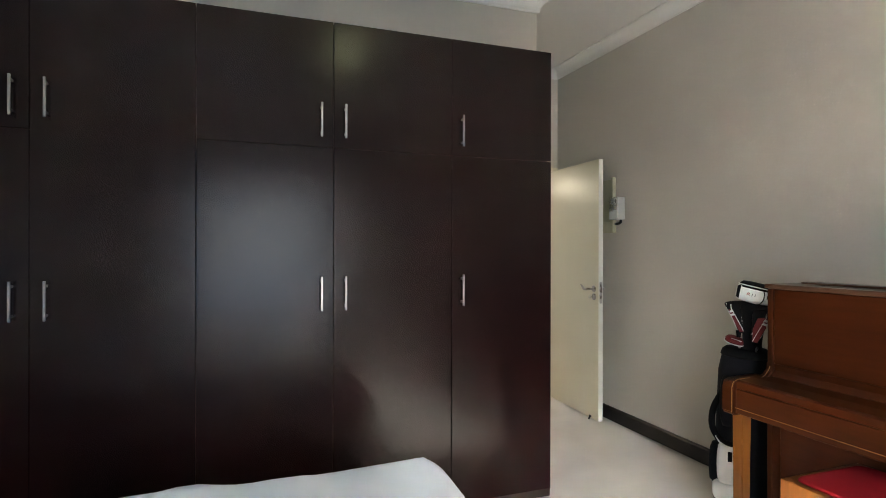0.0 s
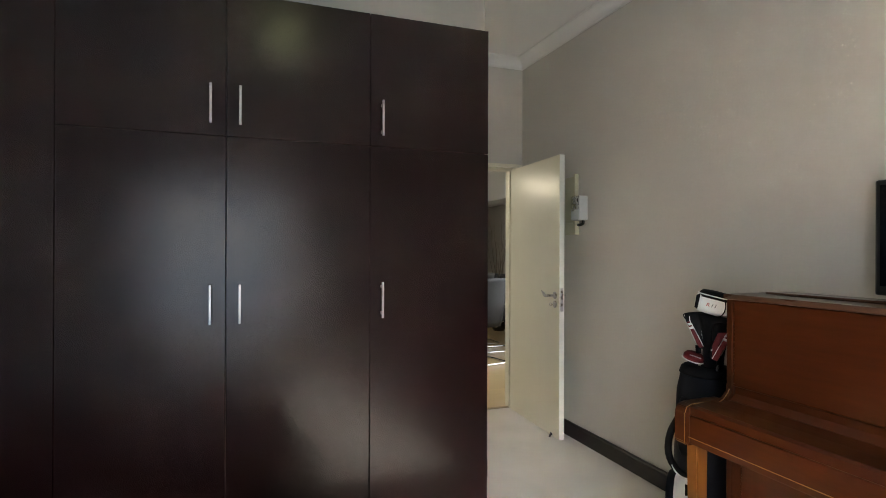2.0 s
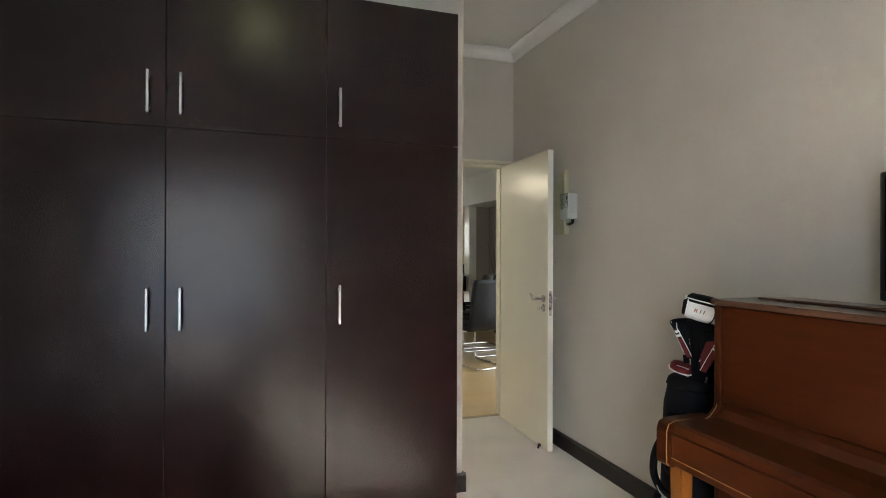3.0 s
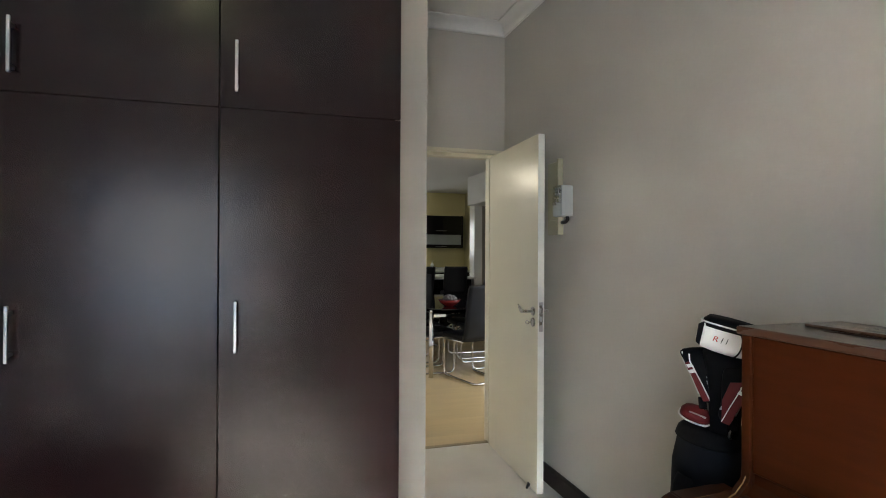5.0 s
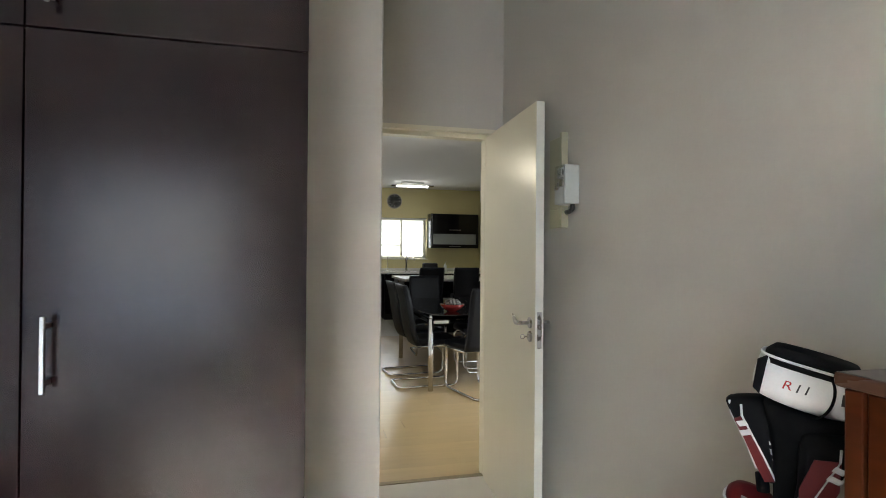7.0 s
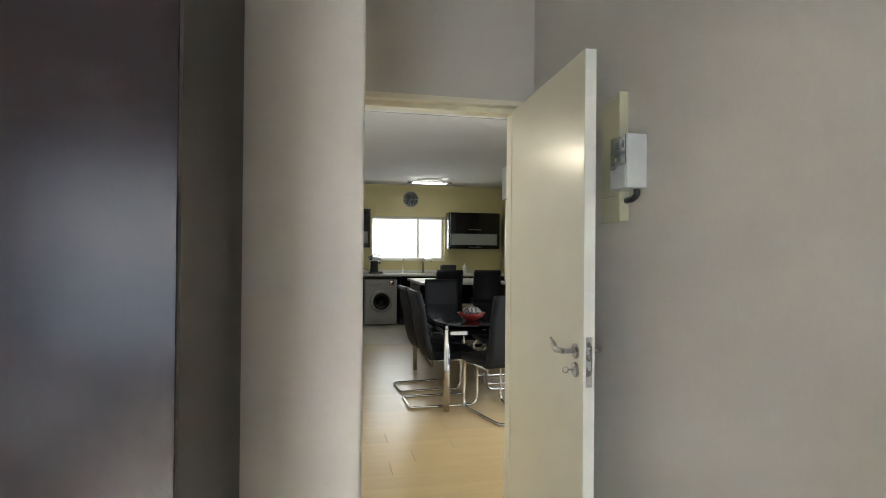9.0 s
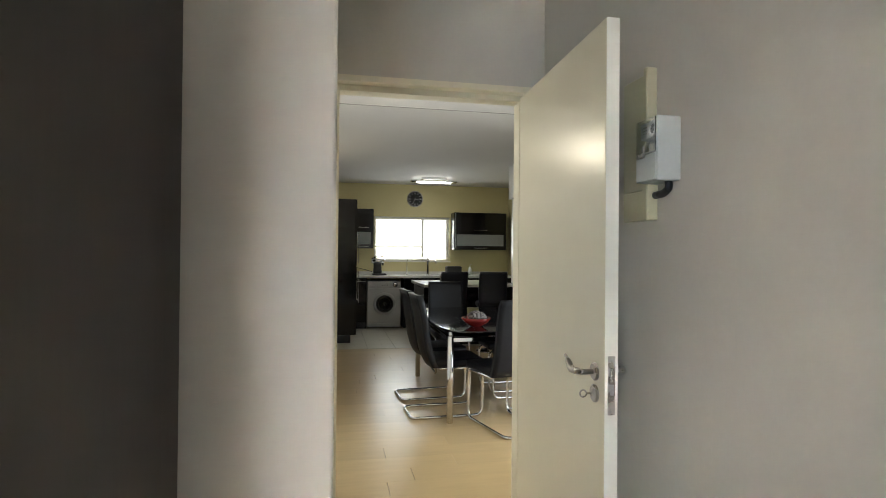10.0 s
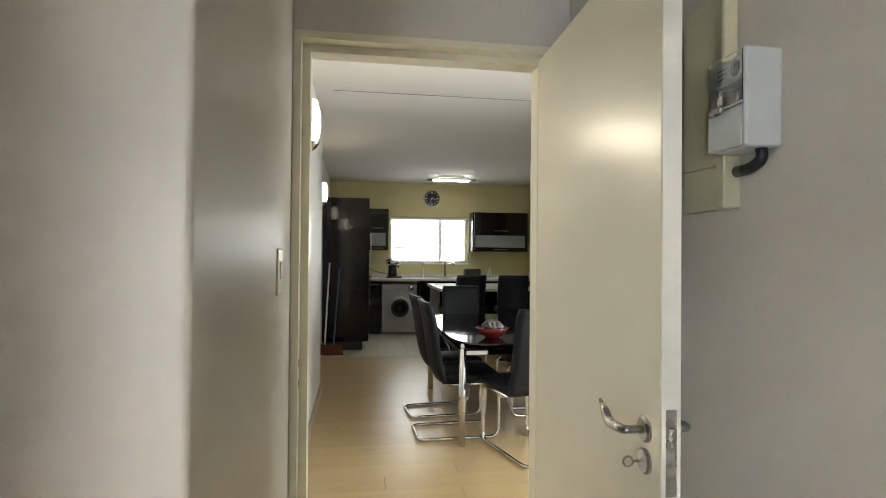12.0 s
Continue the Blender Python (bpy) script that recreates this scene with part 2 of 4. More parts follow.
def lathe(profile, segs=24, bm=None):
    """Turn (radius, height) pairs round z."""
    return loft([[(r * math.cos(2 * math.pi * k / segs), r * math.sin(2 * math.pi * k / segs), z) for k in range(segs)] for r, z in profile], bm)


def prism(outline, z0, z1, bm=None):
    return loft([[(x, y, z0) for x, y in outline], [(x, y, z1) for x, y in outline]], bm)


def disc_out(rx, ry, n=24, power=2.0):
    pts = []
    for k in range(n):
        c, s = math.cos(2 * math.pi * k / n), math.sin(2 * math.pi * k / n)
        pts.append((rx * math.copysign(abs(c) ** (2 / power), c), ry * math.copysign(abs(s) ** (2 / power), s)))
    return pts


def lettering(word, size):
    """A word in the built-in font as a thin mesh, lying in the xy plane."""
    cu = bpy.data.curves.new("word", "FONT")
    cu.body, cu.size, cu.extrude, cu.shear, cu.resolution_u = word, size, 0.0006, 0.2, 3
    ob = bpy.data.objects.new("word", cu)
    me = ob.to_mesh()
    bm = bmesh.new()
    bm.from_mesh(me)
    ob.to_mesh_clear()
    bpy.data.objects.remove(ob)
    bpy.data.curves.remove(cu)
    return bm


def sweep_room(corners, profile, bm=None):
    """Run a (inset, height) profile round a room's counter-clockwise outline, mitred."""
    n, rings = len(corners), []
    for i in range(n):
        p, a, b = Vector(corners[i]), Vector(corners[i - 1]), Vector(corners[(i + 1) % n])
        d0, d1 = (p - a).normalized(), (b - p).normalized()
        n0, n1 = Vector((-d0.y, d0.x)), Vector((-d1.y, d1.x))
        m = (n0 + n1) / (1 + n0.dot(n1))
        rings.append([(p.x + m.x * o, p.y + m.y * o, h) for o, h in profile])
    rings.append(rings[0])
    return loft(rings, bm, cap=False)


# ---- bedroom shell ----
EAST, SOUTH, WEST, NORTH, DOORWALL, TOP = 2.82, -1.5, -1.36, 3.192, 4.387, 3.0
HALL_TOP = 2.70

structure("floor", box(WEST - 0.1, EAST + 0.1, SOUTH - 0.1, DOORWALL + 0.045, -0.12, 0.0), CARPET, "beige cut pile bedroom carpet wall to wall", "carpet")
structure("ceiling", box(WEST - 0.2, EAST + 0.2, SOUTH - 0.2, DOORWALL + 0.06, TOP, TOP + 0.12), CEILING, "matt white plasterboard bedroom ceiling", "ceiling")
corner_arc = [(1.926 - 0.009 + 0.009 * math.sin(a), NORTH + 0.009 - 0.009 * math.cos(a)) for a in [k * math.pi / 10 for k in range(6)]]
structure("wall_north", prism([(WEST - 0.2, NORTH), *corner_arc, (1.888, DOORWALL + 0.001), (1.60, DOORWALL + 0.001), (1.62, 3.42), (WEST - 0.2, 3.42)], -0.05, TOP + 0.01),
          PLASTER, "taupe painted plaster wall with a rounded corner", "wall")
structure("wall_east", box(EAST, EAST + 0.22, SOUTH - 0.2, DOORWALL + 0.2, -0.05, TOP + 0.01), PLASTER, "smooth taupe painted plaster wall beside the piano", "wall")
structure("wall_west", box(WEST - 0.22, WEST, SOUTH - 0.2, NORTH, -0.05, TOP + 0.01), PLASTER, "taupe painted plaster wall behind the bed", "wall")
door_wall = box(1.60, EAST, DOORWALL, DOORWALL + 0.11, 2.090, TOP + 0.01)
box(1.60, 1.886, DOORWALL + 0.001, DOORWALL + 0.11, -0.05, 2.090, bm=door_wall)
structure("wall_door", door_wall, PLASTER, "taupe painted plaster wall over the doorway", "wall")
WIN = (-0.34, 1.08, 0.60, 2.00)
back = box(WEST - 0.2, EAST + 0.2, SOUTH - 0.22, SOUTH, -0.05, WIN[2])
box(WEST - 0.2, EAST + 0.2, SOUTH - 0.22, SOUTH, WIN[3], TOP + 0.01, bm=back)
box(WEST - 0.2, WIN[0], SOUTH - 0.22, SOUTH, WIN[2], WIN[3], bm=back)
box(WIN[1], EAST + 0.2, SOUTH - 0.22, SOUTH, WIN[2], WIN[3], bm=back)
structure("wall_south", back, PLASTER, "taupe painted plaster wall with a window", "wall")
ROOM = [(WEST, SOUTH), (EAST, SOUTH), (EAST, DOORWALL), (1.888, DOORWALL), (1.926, NORTH), (WEST, NORTH)]
cove = [(0.0, TOP - 0.085), (0.008, TOP - 0.085)] + [(0.085 - 0.072 * math.cos(a), TOP - 0.010 - 0.068 + 0.068 * math.sin(a)) for a in [k * math.pi / 16 for k in range(9)]] + [(0.088, TOP - 0.002), (0.0, TOP - 0.002)]
structure("trim", sweep_room(ROOM, cove), CEILING, "white coved plaster cornice under the ceiling", "cornice")


def skirting(a, b, depth=0.018, high=0.105):
    a, b = Vector((*a, 0)), Vector((*b, 0))
    d = (b - a).normalized()
    inward = Vector((-d.y, d.x, 0))
    shape = [(0, 0.001), (depth, 0.001), (depth, high - 0.012), (depth * 0.55, high), (0, high)]
    return loft([[p + inward * o + Vector((0, 0, h)) for o, h in shape] for p in (a, b)])


structure("baseboard", skirting((EAST, SOUTH), (EAST, DOORWALL)), SKIRT, "dark stained timber skirting board along the wall", "skirting")
sk = skirting((1.8885, DOORWALL - 0.01), (1.926, NORTH + 0.01))
merged(sk, skirting((1.9415, NORTH), (1.656, NORTH)))
structure("baseboard", sk, SKIRT, "dark stained timber skirting round the wall corner", "skirting")


def window_unit(name, x0, x1, z0, z1, y, label, mullions):
    w = thing(name, ((x0 + x1) / 2, y, z0), label, "window", kind="structure")
    hw, h = (x1 - x0) / 2, z1 - z0
    fr = box(-hw, hw, -0.03, 0.03, 0, 0.045)
    box(-hw, hw, -0.03, 0.03, h - 0.045, h, bm=fr)
    box(-hw, -hw + 0.045, -0.03, 0.03, 0.045, h - 0.045, bm=fr)
    box(hw - 0.045, hw, -0.03, 0.03, 0.045, h - 0.045, bm=fr)
    part("window_frame", fr, ENAMEL_EDGE, w)
    xs = [-hw + 0.045, *mullions, hw - 0.045]
    for m in mullions:
        part("mullion", box(m - 0.02, m + 0.02, -0.025, 0.025, 0.045, h - 0.045), ENAMEL_EDGE, w)
    for a, b in zip(xs, xs[1:]):
        p = part("pane", box(a, b, -0.003, 0.003, 0.04, h - 0.04), GLASS, w)
        p.visible_shadow = False
    return w


window_unit("window_1", *WIN, SOUTH - 0.16, "white framed bedroom window with clear panes", [0.0])
tagged(link_mesh("ground", box(WIN[0] - 30, WIN[1] + 30, SOUTH - 50, SOUTH - 0.25, -0.4, -0.3), LAWN), "green lawn outside the bedroom window", "ground", kind="structure")

# ---- bedroom door ----
FL, FR, FH = 1.941, 2.722, 2.048
frame_bm = bmesh.new()
outer = 0.051
for inner, depth0, depth1 in ((0.0, 0.045, 0.118), (0.026, -0.004, 0.045)):
    box(FL - outer, FL - inner, DOORWALL + depth0, DOORWALL + depth1, 0, FH + outer, bm=frame_bm)
    box(FR + inner, EAST - 0.0005, DOORWALL + depth0, DOORWALL + depth1, 0, FH + outer, bm=frame_bm)
    box(FL - inner, FR + inner, DOORWALL + depth0, DOORWALL + depth1, FH + inner, FH + outer, bm=frame_bm)
door_frame = structure("door_frame_1", frame_bm, ENAMEL, "cream enamelled pressed steel door frame with a rebate", "door frame")
strike = part("strike_plate", box(FL - 0.027, FL - 0.0255, DOORWALL + 0.008, DOORWALL + 0.032, 0.93, 1.06, 0.0005, 1), ENAMEL, door_frame, "painted strike plate with two slots")
for z in (0.950, 1.015):
    part("slot", box(FL - 0.0255, FL - 0.0250, DOORWALL + 0.013, DOORWALL + 0.028, z, z + 0.024), BLACK_PLASTIC, strike)
structure("threshold", prism([(FL, DOORWALL + 0.040), (FR, DOORWALL + 0.040), (FR, DOORWALL + 0.075), (FL, DOORWALL + 0.075)], 0.0, 0.006), STRIP, "thin metal threshold strip between carpet and laminate", "threshold")

# leaf: local x runs from the hinge to the free edge, local y is the thickness behind its inner face
door = thing("door_1", (2.704, 4.376, 0.010), "cream enamelled flush bedroom door standing wide open", "door", kind="structure", turn=-90 - 2.4)
LEAF = 0.828
part("leaf", box(0.0, LEAF, 0.0, 0.040, 0.0, 2.035, 0.003, 2), ENAMEL, door)
part("leaf_edge", box(LEAF, LEAF + 0.0025, 0.001, 0.039, 0.001, 2.034), ENAMEL_EDGE, door, "pale painted lock edge of the door")
part("lock_plate", box(LEAF + 0.0025, LEAF + 0.0045, 0.009, 0.031, 0.916, 1.081, 0.0008, 1), STEEL, door)
part("latch_bolt", box(LEAF + 0.0045, LEAF + 0.013, 0.013, 0.027, 1.021, 1.046, 0.003, 2), STEEL, door)
part("deadbolt_slot", box(LEAF + 0.0045, LEAF + 0.0053, 0.014, 0.026, 0.971, 1.001), SATIN, door)
for z in (1.071, 0.926):
    part("screw", turned(lathe([(0.004, 0), (0.004, 0.0012), (0.001, 0.0016)], 10), pose(LEAF + 0.0045, 0.02, z, 0, 90, 0)), STEEL, door)
for side in (-1, 1):
    y0 = 0.0 if side < 0 else 0.040
    hx = LEAF - 0.058
    out = side if side < 0 else 1.1
    flat = 90 if side < 0 else -90
    for name, z in (("rose", 1.026), ("keyhole_rose", 0.963)):
        part(name, turned(lathe([(0.026, 0), (0.026, 0.005), (0.022, 0.008), (0.001, 0.008)], 28), pose(hx, y0, z, flat)), STEEL, door)
    lever = rounded([(hx, y0, 1.026), (hx, y0 + out * 0.046, 1.026), (hx - 0.068, y0 + out * 0.046, 1.019), (hx - 0.098, y0 + out * 0.044, 1.040), (hx - 0.126, y0 + out * 0.042, 1.053)], 0.014, 6)
    n_pts = len(lever) - 1
    rad = [0.0085 + 0.0025 * math.sin(i / n_pts * math.pi) ** 3 - 0.005 * max(0, i / n_pts - 0.85) / 0.15 for i in range(n_pts + 1)]
    part("lever_handle", tube(lever, 0.01, 12, radii=rad), STEEL, door, "curved brushed steel lever", True)
key = bmesh.new()
kx = LEAF - 0.058
tube([(kx, -0.008, 0.963), (kx, -0.028, 0.963)], 0.0028, 8, key)
tube([(kx, -0.037 + 0.010 * math.cos(a), 0.963 + 0.010 * math.sin(a)) for a in [k * math.pi / 8 for k in range(17)]], 0.0022, 8, key)
tagged(part("key", key, STEEL, door), "small steel key left in the lock")
stop = bmesh.new()
box(LEAF - 0.115, LEAF - 0.09, -0.010, 0.0, 0.006, 0.024, 0.003, 1, stop)
tube([(LEAF - 0.102, -0.008, 0.016), (LEAF - 0.102, -0.018, -0.008)], 0.007, 8, stop)
part("foot_stop", stop, BLACK_PLASTIC, door, "small black kick-down stop at the foot")

# switch on the side wall
sw = thing("light_switch", (1.9005, 4.03, 1.275), "cream plastic light switch plate on the wall", "switch", turn=-2.1)
part("plate", box(0.0, 0.006, -0.034, 0.034, 0.0, 0.118, 0.003, 2), ENAMEL, sw)
part("rocker", box(0.006, 0.009, -0.014, 0.014, 0.04, 0.085, 0.002, 1), ENAMEL, sw)

# meter box with its trunking on the east wall
board = thing("conduit_board", (EAST, 3.553, 1.474), "cream conduit cover board screwed to the wall, colour darkened for door shade", "conduit")
part("board", box(-0.020, 0, 0.0, 0.12, 0.0, 0.42, 0.003, 2), CREAM_SHADED, board)
part("lower_cover", box(-0.024, -0.0205, 0.0, 0.12, 0.0, 0.085, 0.0015, 1), CREAM_SHADED, board)
part("upper_cover", box(-0.0245, -0.0205, 0.0, 0.12, 0.0875, 0.42, 0.0015, 1), CREAM_SHADED, board)
part("trunking_lower", box(-0.036, -0.0001, -0.026, -0.0005, 0.0, 0.113, 0.003, 1), CREAM_SHADED, board)
part("trunking_upper", box(-0.034, -0.0001, -0.020, -0.0005, 0.279, 0.435, 0.003, 1), CREAM_SHADED, board)
meter = thing("meter_box", (EAST, 3.478, 1.573), "white plastic electricity meter box with a clear cover", "meter box")
part("case", box(-0.060, -0.0005, -0.052, 0.055, 0.0, 0.0735, 0.006, 3), METER_CASE, meter)
part("back_plate", box(-0.030, -0.0005, -0.0495, 0.055, 0.074, 0.164, 0.003, 2), METER_CASE, meter)
part("side_cheek", box(-0.071, -0.0005, -0.064, -0.0525, 0.0, 0.166, 0.005, 3), METER_CASE, meter)
part("lower_cover", box(-0.071, -0.0605, -0.0520, 0.055, 0.002, 0.072, 0.003, 2), METER_CASE, meter)
part("clear_cover", box(-0.070, -0.0660, -0.0520, 0.055, 0.074, 0.165, 0.0015, 2), CLEAR, meter, "clear plastic window over the dial")
part("dial", turned(lathe([(0.021, 0), (0.021, 0.007), (0.015, 0.008), (0.015, 0.004), (0.001, 0.004)], 24), pose(-0.058, -0.028, 0.137, 0, -90, 0)), WHITE_PLASTIC, meter)
part("dial_face", turned(lathe([(0.0135, 0), (0.001, 0.001)], 20), pose(-0.0622, -0.028, 0.137, 0, -90, 0)), BLACK_PLASTIC, meter)
part("dial_housing", box(-0.058, -0.0305, -0.0490, 0.050, 0.116, 0.160, 0.004, 2), METER_CASE, meter)
part("counter", box(-0.050, -0.0305, -0.010, 0.015, 0.080, 0.104, 0.003, 2), ENAMEL_EDGE, meter)
part("lower_lip", box(-0.0745, -0.0712, -0.060, 0.050, 0.0715, 0.0765, 0.001, 1), SILVER, meter)
part("seal_wire", box(-0.083, -0.0747, -0.006, 0.034, 0.062, 0.076, 0.003, 1), STEEL, meter)
part("terminal", box(-0.078, -0.0712, 0.000, 0.014, 0.078, 0.096, 0.002, 1), STEEL, meter)
for k in range(3):
    part("print_line", box(-0.0592, -0.0582, 0.012, 0.040, 0.130 + 0.008 * k, 0.1315 + 0.008 * k), INK, meter)
part("cable", tube(rounded([(-0.022, -0.036, 0.004), (-0.021, -0.038, -0.018), (-0.016, 0.0, -0.029), (-0.0125, 0.051, -0.029)], 0.03, 6), 0.0105, 10), BLACK_PLASTIC, meter, "short black cable bent under the box", True)

meter.scale = (1, 0.86, 1.03)

# ---- wardrobe ----
SEAMS = [-1.30, -0.710, -0.104, 0.491, 1.089, 1.668]
WF, WTOP, SPLIT = 2.58, 2.417, 1.824
handle_spots = [(-0.766, True), (-0.650, False), (0.433, True), (0.545, False), (1.141, False)]


def bar_handle(x, z, parent):
    bm = bmesh.new()
    box(-0.005, 0.005, -0.036, -0.028, 0.0, 0.160, 0.0015, 1, bm)
    box(-0.004, 0.004, -0.028, 0.0, 0.016, 0.026, bm=bm)
    box(-0.004, 0.004, -0.028, 0.0, 0.134, 0.144, bm=bm)
    turned(bm, pose(x, 0, z))
    return part("handle", bm, SATIN, parent, "slim brushed steel bar handle")


for i, (hx, _) in enumerate(handle_spots):
    a, b = SEAMS[i], SEAMS[i + 1]
    tall = i == 1
    unit = thing("wardrobe_unit", ((a + b) / 2, WF, 0.0), "dark wenge laminate fitted wardrobe unit, " + ("one tall closed door" if tall else "closed doors with a top cupboard"), "wardrobe", "fitted wardrobe units")
    hw = (b - a) / 2
    cx = (a + b) / 2
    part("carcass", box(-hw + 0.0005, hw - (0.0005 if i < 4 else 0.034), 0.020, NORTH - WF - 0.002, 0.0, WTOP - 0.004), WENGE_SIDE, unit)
    if i == 4:
        part("side_panel", box(hw - 0.0335, hw - 0.016, 0.0185, NORTH - WF - 0.002, 0.0, WTOP - 0.002, 0.001, 1), WENGE_SIDE, unit, "dark brown laminate end panel")
    part("plinth", box(-hw + 0.001, hw - 0.001, 0.008, 0.0195, 0.0, 0.040), WENGE_SIDE, unit)
    spans = [(0.044, WTOP)] if tall else [(0.044, SPLIT - 0.002), (SPLIT + 0.002, WTOP)]
    for z0, z1 in spans:
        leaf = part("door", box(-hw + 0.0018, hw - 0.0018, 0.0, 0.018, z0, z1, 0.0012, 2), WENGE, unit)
        for hz in (1.058, 1.868):
            if z0 < hz < z1:
                bar_handle(hx - cx, hz, leaf)

# ---- ceiling lamp over the middle of the room ----
pend = thing("ceiling_lamp", (0.82, 1.02, TOP), "small white ceiling lampholder with a lit greenish bulb", "lamp")
part("ceiling_rose", turned(lathe([(0.055, 0), (0.052, 0.018), (0.024, 0.028)], 24), pose(0, 0, 0, 180)), WHITE_PLASTIC, pend)
part("lampholder", turned(lathe([(0.022, 0), (0.022, 0.04), (0.018, 0.05)], 18), pose(0, 0, -0.076)), WHITE_PLASTIC, pend)

# ---- bed ----
bed = thing("bed", (-0.205, 1.10, 0.0), "bed made up with a pale duvet tinted for blue window light", "bed")
part("base", box(-1.0, 0.96, -0.70, 0.70, 0.02, 0.30, 0.02, 2), MATTRESS, bed)
part("mattress", box(-1.02, 0.97, -0.72, 0.72, 0.301, 0.548, 0.05, 3), MATTRESS, bed)
rings = []
for i in range(49):
    u = -1.05 + 2.09 * math.sin(i / 48 * math.pi / 2)
    ring = []
    for j in range(57):
        s = -1.05 + 2.10 * j / 56
        edge = max(0.0, abs(s) - 0.72)
        y = math.copysign(min(abs(s), 0.72 + 0.055 * min(1, edge / 0.08)), s)
        z = 0.590 - (edge if edge > 0 else 0) * 0.95
        if edge > 0:
            z = 0.590 - 0.02 * min(1, edge / 0.05) - max(0, edge - 0.04)
        foot = min(1.0, max(0.0, (u - 0.76) / 0.28))
        z = min(z, 0.610 - 0.30 * (1 - (1 - foot ** 2.4) ** 0.5))
        wob = noise.noise(Vector((u * 2.2, s * 2.2, 3.1))) * 0.030 + noise.noise(Vector((u * 6.5 + s * 2, s * 3.5, 9.7))) * 0.013 + noise.noise(Vector((u * 17, s * 13, 1.7))) * 0.004
        ring.append((u, y + (wob * 0.8 if edge > 0 else 0), max(0.09, z + wob * (1 if edge == 0 else 0.3))))
    rings.append(ring)
duvet = loft(rings, cap=False, closed=False)
duvet_ob = part("duvet", duvet, LINEN, bed, "crumpled pale cotton duvet tinted for blue window light", True)
thick = duvet_ob.modifiers.new("thick", "SOLIDIFY")
thick.thickness, thick.offset = 0.02, 1
for y in (-0.36, 0.36):
    pil = bmesh.new()
    bmesh.ops.create_uvsphere(pil, u_segments=24, v_segments=14, radius=1)
    for v in pil.verts:
        x, yy, z = v.co
        q = 3.2
        v.co = (math.copysign(abs(x) ** (2 / q), x) * 0.22, math.copysign(abs(yy) ** (2 / q), yy) * 0.31, z * 0.075)
    part("pillow", turned(pil, pose(-0.78, y, 0.675, 0, -8, 0)), LINEN, bed, smooth=True)

# ---- piano ----
PX, PY = 2.800, 1.898
piano = thing("upright_piano", (PX, PY, 0.0), "red brown mahogany upright piano with its lid closed, against the wall", "piano")
L = 1.44
part("top_lid", box(-0.372, 0.0, -L - 0.005, 0.012, 1.150, 1.172, 0.006, 3), MAHOGANY_TOP, piano, "paler brown top lid")
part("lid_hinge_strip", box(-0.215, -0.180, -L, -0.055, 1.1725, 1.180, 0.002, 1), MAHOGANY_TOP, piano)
part("side_panel", box(-0.364, -0.002, -0.028, 0.0, 0.0, 1.149, 0.003, 2), MAHOGANY, piano)
part("side_panel", box(-0.364, -0.002, -L, -L + 0.028, 0.0, 1.149, 0.003, 2), MAHOGANY, piano)
for yb in (-0.027, -L):
    part("bracket", loft([[(x, yy, z) for x, z in ((-0.3465, 0.7325), (-0.425, 0.7325), (-0.395, 0.745), (-0.370, 0.770), (-0.3465, 0.815))] for yy in (yb, yb + 0.027)]), MAHOGANY, piano, "small curved bracket over the keyboard lid")
part("upper_panel", box(-0.358, -0.335, -L + 0.029, -0.029, 0.80, 1.1485, 0.003, 1), MAHOGANY, piano)
part("lower_panel", box(-0.318, -0.295, -L + 0.029, -0.029, 0.12, 0.60, 0.003, 1), MAHOGANY, piano)
part("inlay_line", box(-0.5468, -0.5452, -L - 0.016, 0.016, 0.600, 0.603), INLAY, piano, "thin pale inlay line")
for yb in (-0.014, -L + 0.014):
    part("bracket_edge", tube([(-0.426, yb, 0.734), (-0.396, yb, 0.7465), (-0.371, yb, 0.7715), (-0.3475, yb, 0.8165)], 0.0018, 6), INLAY, piano)
part("bottom_rail", box(-0.330, -0.296, -L + 0.029, -0.029, 0.005, 0.118, 0.003, 1), MAHOGANY, piano)
part("back_board", box(-0.060, -0.004, -L + 0.029, -0.029, 0.02, 1.14), OAK, piano)
fall = loft([[(x, yy, z) for x, z in [(-0.3465, 0.800), (-0.349, 0.770), (-0.375, 0.745), (-0.44, 0.735), (-0.525, 0.728), (-0.537, 0.720), (-0.537, 0.690), (-0.3465, 0.690)]] for yy in (-L - 0.017, 0.017)])
part("fallboard", fall, MAHOGANY, piano, "closed polished keyboard lid")
part("key_slip", box(-0.545, -0.346, -L - 0.017, 0.017, 0.575, 0.6895, 0.006, 2), MAHOGANY, piano)
